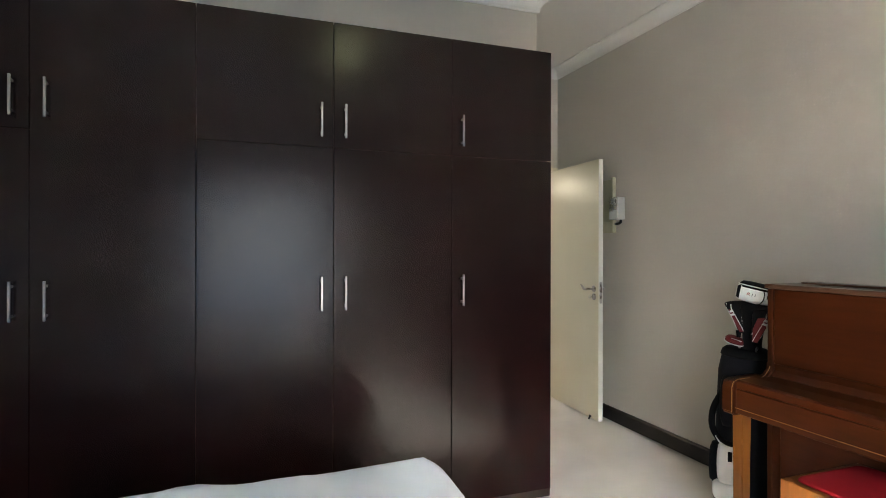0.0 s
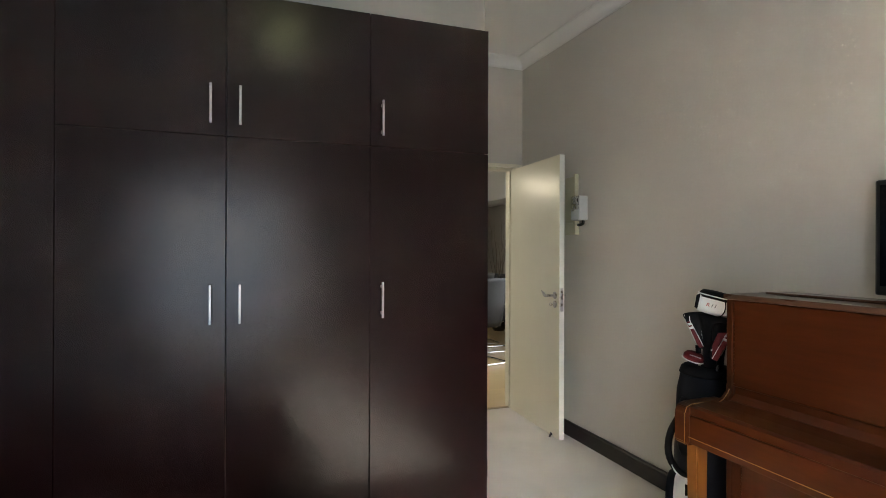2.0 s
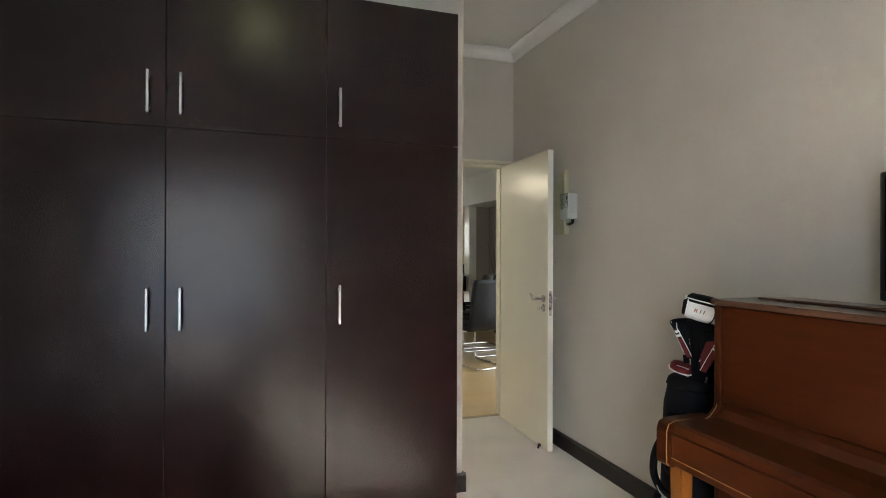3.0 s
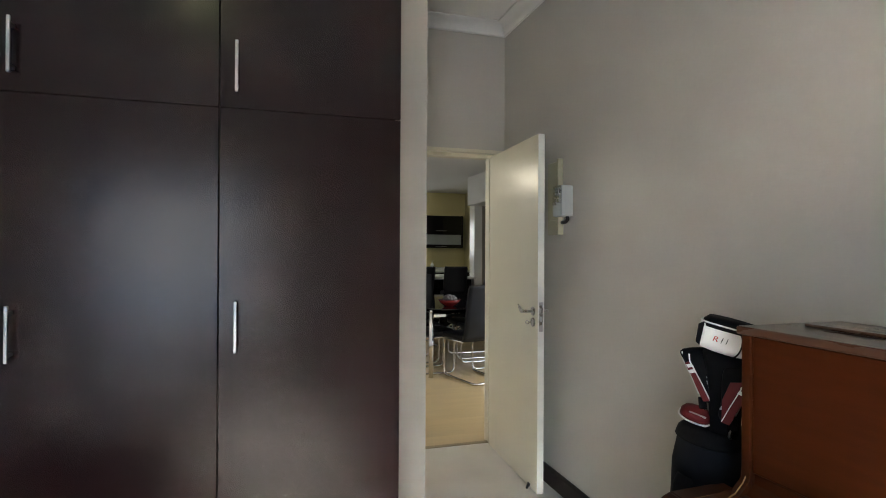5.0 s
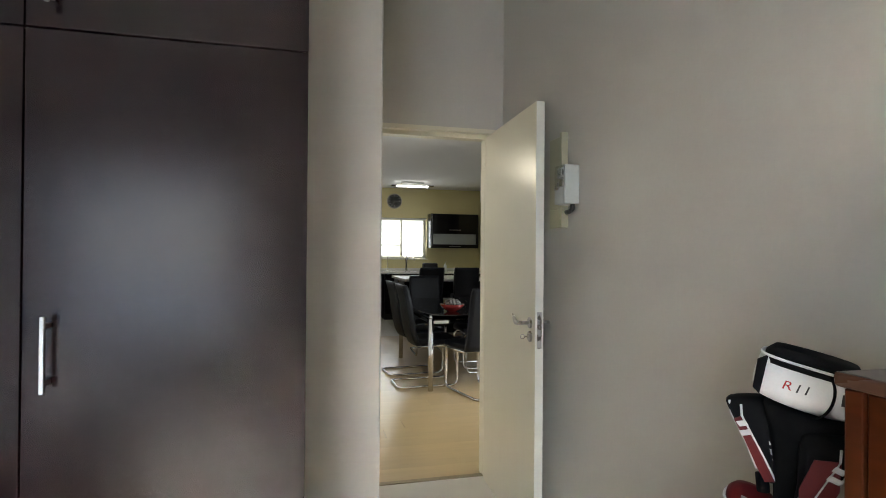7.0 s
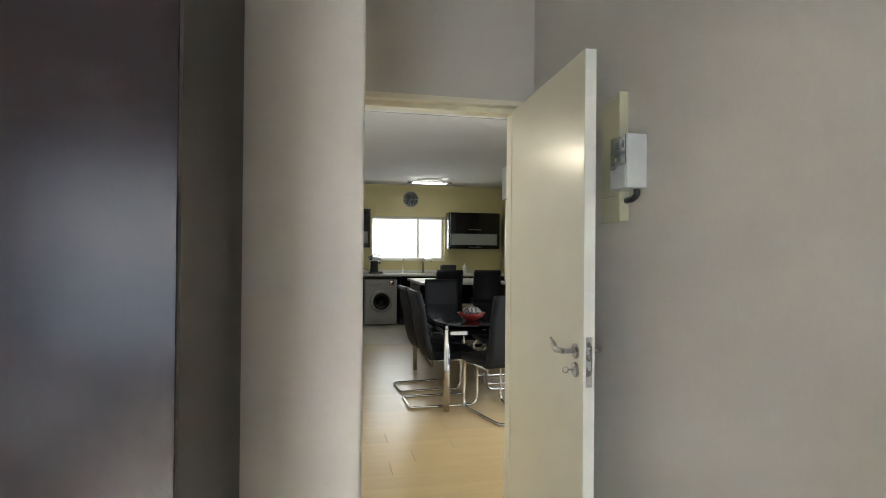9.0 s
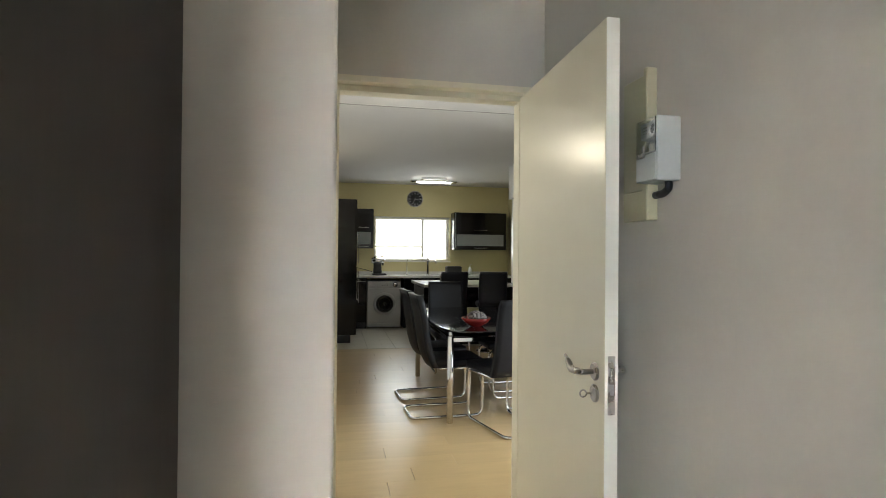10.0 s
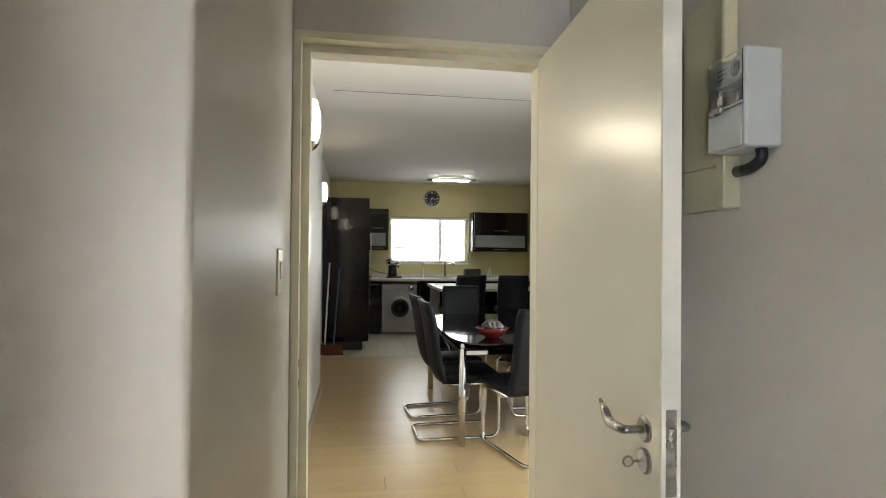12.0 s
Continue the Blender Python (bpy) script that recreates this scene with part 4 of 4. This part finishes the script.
for x, y, mat, top, lab in ((1.80, 10.20, BLUE_PLASTIC, (1.86, 10.545, 1.18), "broom with a blue handle leaning on the cabinet"), (1.68, 10.25, WHITE_PLASTIC, (1.72, 10.545, 1.25), "broom with a pale handle leaning on the cabinet")):
    br = thing("broom", (x, y, 0.0), lab, "broom", "brooms beside the tall cabinet")
    part("handle", tube([(0.0, 0.0, 0.13), (top[0] - x, top[1] - y, top[2])], 0.012, 10), mat, br)
    part("head", box(-0.11, 0.11, -0.022, 0.022, 0.085, 0.135, 0.008, 2), BRISTLE, br)
    bb = loft([[(a * w, b * 0.03 * w2_, z) for a, b in ((-1, -1), (1, -1), (1, 1), (-1, 1))] for z, w, w2_ in ((0.001, 0.135, 1.2), (0.084, 0.105, 0.65))])
    part("bristles", bb, BRISTLE, br)

# ---- kitchen back run ----
CF = 12.07


def base_cabinet(x0, x1, label):
    u = thing("base_cabinet", ((x0 + x1) / 2, CF, 0.0), label, "cabinet", "kitchen base cabinets")
    hw = (x1 - x0) / 2
    part("plinth", box(-hw, hw, 0.06, 0.56, 0.0, 0.12), BLACK_PLASTIC, u)
    part("body", box(-hw, hw, 0.022, 0.57, 0.121, 0.915), BLACK_PLASTIC, u)
    dr = part("door", box(-hw + 0.002, hw - 0.002, 0.0, 0.02, 0.125, 0.912, 0.002, 1), BLACK_GLOSS, u)
    part("handle", tube([(-0.08, -0.022, 0.86), (0.08, -0.022, 0.86)], 0.005, 8), CHROME, dr)
    return u


base_cabinet(FW + 0.70, 2.525, "narrow black gloss base cabinet beside the washing machine")
for a in (3.20, 3.74, 4.28, 4.82):
    base_cabinet(a, a + 0.535, "black gloss base cabinet under the worktop")
counter = structure("worktop", box(FW + 0.68, KE - 0.001, CF - 0.02, KN - 0.001, 0.918, 0.962, 0.004, 2), WORKTOP, "pale stone kitchen worktop with a sink", "worktop")
splash = structure("trim", box(FW + 0.68, KE - 0.001, KN - 0.012, KN - 0.0005, 0.963, 1.02), WORKTOP, "pale upstand behind the worktop", "upstand")

wm = thing("washing_machine", (2.834, CF - 0.02, 0.0), "silver front-loading washing machine with a dark porthole", "washing machine")
part("cabinet", box(-0.30, 0.30, 0.02, 0.57, 0.03, 0.862, 0.008, 2), SILVER, wm)
part("front", box(-0.297, 0.297, 0.0, 0.0195, 0.11, 0.735, 0.006, 2), SILVER, wm)
part("control_panel", box(-0.297, 0.297, 0.0, 0.0195, 0.739, 0.860, 0.006, 2), SILVER, wm)
part("kick_panel", box(-0.297, 0.297, 0.004, 0.0195, 0.034, 0.106, 0.003, 1), SILVER, wm)
part("drawer", box(-0.28, -0.10, -0.006, -0.0005, 0.765, 0.835, 0.003, 1), SILVER, wm)
part("dial", turned(lathe([(0.034, 0), (0.032, 0.02), (0.012, 0.022), (0.001, 0.022)], 24), pose(0.20, -0.0005, 0.80, 90)), CHROME, wm)
part("dial_ring", turned(lathe([(0.046, 0), (0.046, 0.003), (0.035, 0.003)], 24), pose(0.20, -0.0005, 0.80, 90)), BLACK_PLASTIC, wm)
for k in range(3):
    part("button", turned(lathe([(0.009, 0), (0.008, 0.006), (0.001, 0.006)], 12), pose(-0.03 + 0.045 * k, -0.0005, 0.79, 90)), BLACK_PLASTIC, wm)
part("door_ring", turned(lathe([(0.205, 0), (0.205, 0.02), (0.19, 0.034), (0.155, 0.034), (0.148, 0.02), (0.148, 0.0)], 40), pose(0.01, -0.0005, 0.455, 90)), SILVER, wm, smooth=True)
part("door_seal", turned(lathe([(0.156, 0.0), (0.156, 0.036), (0.135, 0.036), (0.13, 0.01)], 40), pose(0.01, -0.0005, 0.455, 90)), BLACK_PLASTIC, wm, smooth=True)
part("porthole", turned(lathe([(0.134, 0.022), (0.12, 0.03), (0.08, 0.012), (0.04, 0.0), (0.001, -0.002)], 40), pose(0.01, -0.004, 0.455, 90)), BLACK_GLASS, wm, "dark domed glass", True)
part("door_catch", box(0.17, 0.20, -0.042, -0.03, 0.42, 0.49, 0.004, 1), SILVER, wm)


def wall_unit(x0, x1, z0, z1, label):
    u = thing("wall_cabinet", ((x0 + x1) / 2, 12.33, z0), label, "cabinet", "kitchen wall cabinets")
    hw, h = (x1 - x0) / 2, z1 - z0
    part("body", box(-hw, hw, 0.021, KN - 12.33 - 0.001, 0.0, h, 0.002, 1), BLACK_GLOSS, u)
    up = part("flap_door", box(-hw + 0.001, hw - 0.001, 0.0, 0.02, h * 0.47, h, 0.002, 1), BLACK_GLOSS, u)
    part("handle", tube([(-min(0.13, hw * 0.5), -0.02, h * 0.53), (min(0.13, hw * 0.5), -0.02, h * 0.53)], 0.006, 8), CHROME, up)
    fr = box(-hw + 0.001, hw - 0.001, 0.0, 0.02, 0.0, 0.075, 0.001, 1)
    box(-hw + 0.001, hw - 0.001, 0.0, 0.02, h * 0.465 - 0.035, h * 0.465, bm=fr)
    box(-hw + 0.001, -hw + 0.05, 0.0, 0.02, 0.0755, h * 0.465 - 0.0355, bm=fr)
    box(hw - 0.05, hw - 0.001, 0.0, 0.02, 0.0755, h * 0.465 - 0.0355, bm=fr)
    lo = part("glass_door", fr, BLACK_GLOSS, u)
    part("pane", box(-hw + 0.0505, hw - 0.0505, 0.006, 0.012, 0.076, h * 0.465 - 0.036), FROSTED, lo, "frosted glass pane")
    part("handle", tube([(-min(0.13, hw * 0.5), -0.02, 0.035), (min(0.13, hw * 0.5), -0.02, 0.035)], 0.006, 8), CHROME, lo)
    return u


wall_unit(4.184, 5.22, 1.447, 2.160, "black gloss wall cabinet with a frosted glass flap")
wall_unit(2.29, 2.655, 1.454, 2.188, "narrow black gloss wall cabinet with a frosted glass door")
curve_end = thing("cabinet_end_shelf", (4.189, 12.35, 1.447), "pale lit open end strip of the wall cabinet", "cabinet")
part("strip", box(0.012, 0.028, -0.026, -0.0205, 0.03, 0.70, 0.002, 1), FROSTED, curve_end)

# things on the worktop
cm = thing("coffee_machine", (2.73, 12.30, 0.962), "black and chrome capsule coffee machine on the worktop", "coffee machine")
part("base", box(-0.10, 0.16, -0.12, 0.12, 0.0, 0.035, 0.012, 2), BLACK_PLASTIC, cm)
part("column", loft([[(x * 0.085 * w, y * 0.08 * w, z) for x, y in disc_out(1, 1, 20, 2.6)] for z, w in ((0.035, 1.0), (0.10, 0.9), (0.19, 0.85), (0.23, 1.0))]), BLACK_PLASTIC, cm, smooth=True)
head = loft([[(x, y * 0.085 * w, z * 0.062 * w + 0.27) for y, z in disc_out(1, 1, 20, 2)] for x, w in ((-0.12, 0.5), (-0.11, 0.85), (-0.03, 1.0), (0.06, 1.0), (0.12, 0.8), (0.13, 0.45))])
part("head", head, CHROME, cm, "polished chrome brew head", True)
part("lever", tube(rounded([(-0.08, 0, 0.32), (0.0, 0, 0.36), (0.11, 0, 0.345)], 0.05, 5), 0.012, 8), CHROME, cm, smooth=True)
part("spout", tube([(0.10, 0, 0.22), (0.10, 0, 0.18)], 0.018, 10), CHROME, cm)
part("drip_tray", box(0.05, 0.15, -0.06, 0.06, 0.0355, 0.05, 0.003, 1), STEEL, cm)
part("cord", tube(rounded([(-0.09, 0.05, 0.06), (-0.22, 0.10, 0.10), (-0.36, 0.14, 0.13), (-0.42, 0.25, 0.17)], 0.06, 5), 0.005, 8), BLACK_PLASTIC, cm)
tap = thing("kitchen_tap", (3.70, 12.45, 0.962), "tall chrome kitchen mixer tap behind the sink", "tap")
part("body", tube([(0, 0, 0), (0, 0, 0.30)], 0.023, 14), CHROME, tap)
part("spout", tube(rounded([(0, 0, 0.255), (0.06, -0.10, 0.30), (0.12, -0.20, 0.26), (0.125, -0.205, 0.22)], 0.05, 6), 0.013, 10), CHROME, tap, smooth=True)
part("lever", tube([(0, 0, 0.30), (-0.02, -0.02, 0.36)], 0.008, 8), CHROME, tap)
disp = thing("filter_tap", (3.30, 12.46, 0.962), "slim chrome filter tap beside the sink", "tap")
part("stem", tube(rounded([(0, 0, 0), (0, 0, 0.27), (0.0, -0.10, 0.29), (0, -0.11, 0.27)], 0.04, 5), 0.008, 8), CHROME, disp, smooth=True)
part("collar", lathe([(0.02, 0), (0.018, 0.03), (0.009, 0.05)], 14), CHROME, disp)
sink = structure("sink", box(3.22, 3.98, 12.14, 12.42, 0.9625, 0.966, 0.001, 1), STEEL, "stainless steel sink rim let into the worktop", "sink")
radio = thing("toaster", (4.18, 12.35, 0.962), "black toaster on the worktop", "toaster")
part("body", box(-0.15, 0.15, -0.08, 0.08, 0.0, 0.17, 0.025, 3), BLACK_PLASTIC, radio)
part("slot", box(-0.11, 0.11, -0.012, 0.012, 0.1702, 0.172), STEEL, radio)
bot = thing("soap_bottle", (4.50, 12.33, 0.962), "white pump bottle standing on the worktop", "bottle")
part("bottle", lathe([(0.03, 0), (0.034, 0.02), (0.034, 0.12), (0.014, 0.15), (0.012, 0.165)], 18), WHITE_PLASTIC, bot, smooth=True)
part("pump", tube([(0, 0, 0.165), (0, 0, 0.195), (0.03, 0, 0.198)], 0.006, 8), WHITE_PLASTIC, bot)

clock = thing("wall_clock", (3.468, KN - 0.001, 2.424), "round chrome wall clock with a dark dial", "clock")
part("rim", turned(lathe([(0.158, 0), (0.158, 0.03), (0.150, 0.04), (0.138, 0.034), (0.135, 0.02), (0.135, 0.0)], 44), pose(0, 0, 0, 90)), STEEL, clock, smooth=True)
part("dial", turned(lathe([(0.137, 0.014), (0.001, 0.0145)], 44), pose(0, 0, 0, 90)), DIAL, clock)
for k in range(12):
    a = k * math.pi / 6
    rr = 0.108
    big = k % 3 == 0
    part("hour_mark", turned(box(-0.010 if big else -0.006, 0.010 if big else 0.006, -0.017, -0.0155, -0.018 if big else -0.012, 0.016), pose(rr * math.sin(a), 0, rr * math.cos(a), 0, k * 30, 0)), WHITE_PLASTIC, clock)
part("hour_hand", turned(box(-0.005, 0.005, -0.020, -0.018, -0.015, 0.07), pose(0, 0, 0, 0, 105, 0)), WHITE_PLASTIC, clock)
part("minute_hand", turned(box(-0.004, 0.004, -0.023, -0.021, -0.02, 0.10), pose(0, 0, 0, 0, 205, 0)), WHITE_PLASTIC, clock)

lamp = thing("ceiling_light", (3.64, 11.55, HALL_TOP), "chrome fluorescent ceiling light, switched on", "lamp")
part("base", box(-0.22, 0.22, -0.05, 0.05, -0.045, -0.0005, 0.004, 1), CHROME, lamp)
for x in (-0.36, 0.36):
    part("end_bracket", box(x - 0.05, x + 0.05, -0.07, 0.07, -0.085, -0.055, 0.01, 2), CHROME, lamp)
for y in (-0.055, 0.055):
    part("rail", tube([(-0.36, y, -0.07), (0.36, y, -0.07)], 0.007, 8), CHROME, lamp)
part("tube", tube([(-0.30, 0, -0.08), (0.30, 0, -0.08)], 0.024, 12), TUBE, lamp, "glowing fluorescent tube").visible_shadow = False

# ---- peninsula with stools ----
isl = thing("kitchen_island", (3.22, 9.95, 0.0), "black gloss kitchen peninsula with a white worktop", "island")
part("side_panel", box(0.04, 0.06, 0.25, 1.30, 0.0, 0.879), BLACK_GLOSS, isl)
part("front_panel", box(0.061, 1.43, 0.25, 0.27, 0.0, 0.879), BLACK_GLOSS, isl)
part("body", box(0.061, 1.43, 0.271, 1.30, 0.02, 0.878), BLACK_PLASTIC, isl)
part("worktop", box(0.0, 1.432, 0.0, 1.36, 0.88, 0.92, 0.004, 2), WORKTOP, isl, "white stone worktop")


def stool(at, turn):
    s = thing("bar_stool", at, "black leather swivel bar stool with a chrome post", "stool", "bar stools at the peninsula", turn=turn)
    part("base", lathe([(0.20, 0), (0.20, 0.008), (0.17, 0.016), (0.04, 0.03), (0.03, 0.05)], 32), CHROME, s, smooth=True)
    part("post", tube([(0, 0, 0.04), (0, 0, 0.62)], 0.027, 16), CHROME, s, smooth=True)
    part("footrest", tube([(0.13 * math.cos(a), 0.06 + 0.15 * math.sin(a), 0.28) for a in [k * math.pi / 10 for k in range(21)]], 0.010, 8), CHROME, s)
    part("seat", box(-0.20, 0.20, -0.18, 0.20, 0.62, 0.70, 0.03, 3), LEATHER, s, smooth=True)
    bk = loft([[(x * 0.195 * w, -0.17 - 0.07 * t * t - 0.03 * t + (0.028 if o else -0.028) - 0.03 * (1 - x * x), 0.66 + 0.465 * t) for x, o in [(k / 5, 0) for k in range(-5, 6)] + [(k / 5, 1) for k in range(5, -6, -1)]] for t, w in [(0, 0.92), (0.15, 0.98), (0.4, 1), (0.7, 1), (0.92, 0.98), (1.0, 0.94)]])
    bmesh.ops.bevel(bk, geom=[e for e in bk.edges if len(e.link_faces) == 2 and e.calc_face_angle() > 0.9], offset=0.012, segments=2, affect="EDGES")
    part("backrest", bk, LEATHER, s, smooth=True)
    return s


st = stool((3.51, 9.62, 0.0), 6)
copy_thing(st, pose(4.12, 9.62, 0.0, 0, 0, -8))

# ---- dining table and chairs ----
table = thing("dining_table", (3.30, 7.34, 0.0), "black glass dining table on round chrome legs", "table")
TX, TY = 0.50, 0.98
top_out = disc_out(TX, TY, 64, 5.0)
tb = loft([[(x * w, y * w, z) for x, y in top_out] for z, w in ((0.738, 0.992), (0.741, 1.0), (0.749, 1.0), (0.752, 0.992))])
part("tabletop", tb, BLACK_GLASS, table, "glossy black glass top")
for sx in (-1, 1):
    for sy in (-1, 1):
        part("leg", tube([(sx * 0.437, sy * 0.855, 0.0), (sx * 0.437, sy * 0.855, 0.70)], 0.027, 18), CHROME, table, smooth=True)
        part("leg_cap", tube([(sx * 0.437, sy * 0.855, 0.70), (sx * 0.437, sy * 0.855, 0.7375)], 0.018, 14), CHROME, table, smooth=True)
    part("side_rail", box(sx * 0.437 - 0.012, sx * 0.437 + 0.012, -0.82, 0.82, 0.655, 0.69, 0.003, 1), CHROME, table)
for sy in (-1, 1):
    part("end_rail", box(-0.41, 0.41, sy * 0.855 - 0.012, sy * 0.855 + 0.012, 0.655, 0.69, 0.003, 1), CHROME, table)
part("lower_glass", box(-0.40, 0.40, -0.80, 0.80, 0.691, 0.699, 0.002, 1), BLACK_GLASS, table)


def dining_chair(at, turn):
    """A cantilever chair that faces local +y."""
    c = thing("dining_chair", at, "high-backed black leather dining chair on a bent chrome frame", "chair", "chairs round the dining table", turn=turn)
    left = [(-0.19, -0.16, 0.415), (-0.19, 0.22, 0.415), (-0.19, 0.22, 0.0135), (-0.19, -0.39, 0.0135), (0.19, -0.39, 0.0135), (0.19, 0.22, 0.0135), (0.19, 0.22, 0.415), (0.19, -0.16, 0.415)]
    part("frame", tube(rounded(left, 0.07, 7), 0.0125, 12), CHROME, c, "one bent chrome tube", True)
    part("seat_bar", tube([(-0.19, -0.12, 0.415), (0.19, -0.12, 0.415)], 0.009, 8), CHROME, c)
    part("seat", box(-0.215, 0.215, -0.19, 0.235, 0.428, 0.492, 0.024, 3), LEATHER, c, "padded black leather seat", True)
    rows = [(0.0, -0.185), (0.10, -0.215), (0.25, -0.240), (0.45, -0.262), (0.62, -0.275), (0.80, -0.295), (0.93, -0.315), (1.0, -0.330)]
    ring = [(k / 6, 0) for k in range(-6, 7)] + [(k / 6, 1) for k in range(6, -7, -1)]
    bk = loft([[(x * 0.215 * (0.985 if t < 1 else 0.95), y + (0.024 if o else -0.024) - 0.022 * (1 - x * x), 0.425 + 0.60 * t) for x, o in ring] for t, y in rows])
    bmesh.ops.bevel(bk, geom=[e for e in bk.edges if len(e.link_faces) == 2 and e.calc_face_angle() > 0.9], offset=0.014, segments=2, affect="EDGES")
    part("backrest", bk, LEATHER, c, "tall curved black leather back", True)
    return c


ch = dining_chair((3.278, 6.413, 0.0), 14)
for x, y, a in ((2.945, 6.80, -88), (2.935, 7.39, -86), (3.27, 8.42, 178), (3.64, 6.92, 92), (3.66, 7.52, 90)):
    copy_thing(ch, pose(x, y, 0.0, 0, 0, a))

bowl = thing("fruit_bowl", (3.13, 6.68, 0.752), "red lacquer bowl holding a checked cloth, on the table", "bowl")
part("bowl", lathe([(0.05, 0), (0.056, 0.004), (0.10, 0.035), (0.13, 0.075), (0.126, 0.077), (0.095, 0.042), (0.05, 0.012), (0.001, 0.010)], 36), RED_CERAMIC, bowl, smooth=True)
cl = bmesh.new()
bmesh.ops.create_icosphere(cl, subdivisions=4, radius=0.08)
for v in cl.verts:
    w = noise.noise(v.co * 14) * 0.02 + noise.noise(v.co * 40) * 0.006
    v.co = (v.co.x * (1.05 + w * 5), v.co.y * (1.05 + w * 5), v.co.z * 0.62 + w + 0.085)
tagged(tagged(link_mesh("table_cloth_bundle", turned(cl, pose(3.14, 6.68, 0.750)), CLOTH_CHECK, True), "crumpled black and white checked cloth in the bowl", "cloth"))

vase = thing("twig_vase", (4.62, 8.55, 0.0), "dark floor vase with dry twigs in the recess", "vase")
part("vase", lathe([(0.09, 0), (0.12, 0.05), (0.13, 0.3), (0.08, 0.6), (0.06, 0.75), (0.07, 0.8), (0.055, 0.79), (0.05, 0.7)], 24), BLACK_GLASS, vase, smooth=True)
rnd = random.Random(4)
for k in range(11):
    a, h = rnd.uniform(0, 6.28), rnd.uniform(1.45, 1.95)
    sp = rnd.uniform(0.10, 0.26)
    pts = [(0.02 * math.cos(a), 0.02 * math.sin(a), 0.6)]
    for j in range(1, 6):
        t = j / 5
        pts.append((sp * t * math.cos(a) + rnd.uniform(-0.02, 0.02), sp * t * math.sin(a) + rnd.uniform(-0.02, 0.02), 0.6 + (h - 0.6) * t))
    part("twig", tube(pts, 0.004, 6, radii=[0.005, 0.0045, 0.004, 0.003, 0.0025, 0.0015]), TWIG, vase)

# ---- floor pieces ----
plank_len, plank_w = 1.28, 0.192
meshes = {}
rnd = random.Random(7)
y = DOORWALL + 0.0765
while y < 10.01:
    w = min(plank_w, 10.016 - y)
    x = 1.51 - rnd.uniform(0.0, 1.0)
    while x < 5.05:
        x0, x1 = max(x, 1.51), min(x + plank_len, 5.08)
        if x1 - x0 > 0.05:
            keyname = (round(x1 - x0, 2), round(w, 3))
            if keyname not in meshes:
                bm = box(0, keyname[0] - 0.0003, 0, w - 0.0003, -0.0115, 0.0)
                ob = link_mesh("plank", bm, PLANK)
                meshes[keyname] = ob.data
            else:
                ob = new("plank", meshes[keyname])
            ob.location = (x0, y, 0.0)
            ob.parent = hall_floor
        x += plank_len
    y += plank_w
tile_mesh = None
for i in range(9):
    for j in range(7):
        if tile_mesh is None:
            ob = link_mesh("tile", box(0, 0.396, 0, 0.396, -0.0055, 0.002, 0.0015, 1), TILE)
            tile_mesh = ob.data
        else:
            ob = new("tile", tile_mesh)
        ob.location = (FW + 0.002 + 0.4 * i, 10.021 + 0.4 * j, 0.0)
        ob.parent = tile_bed
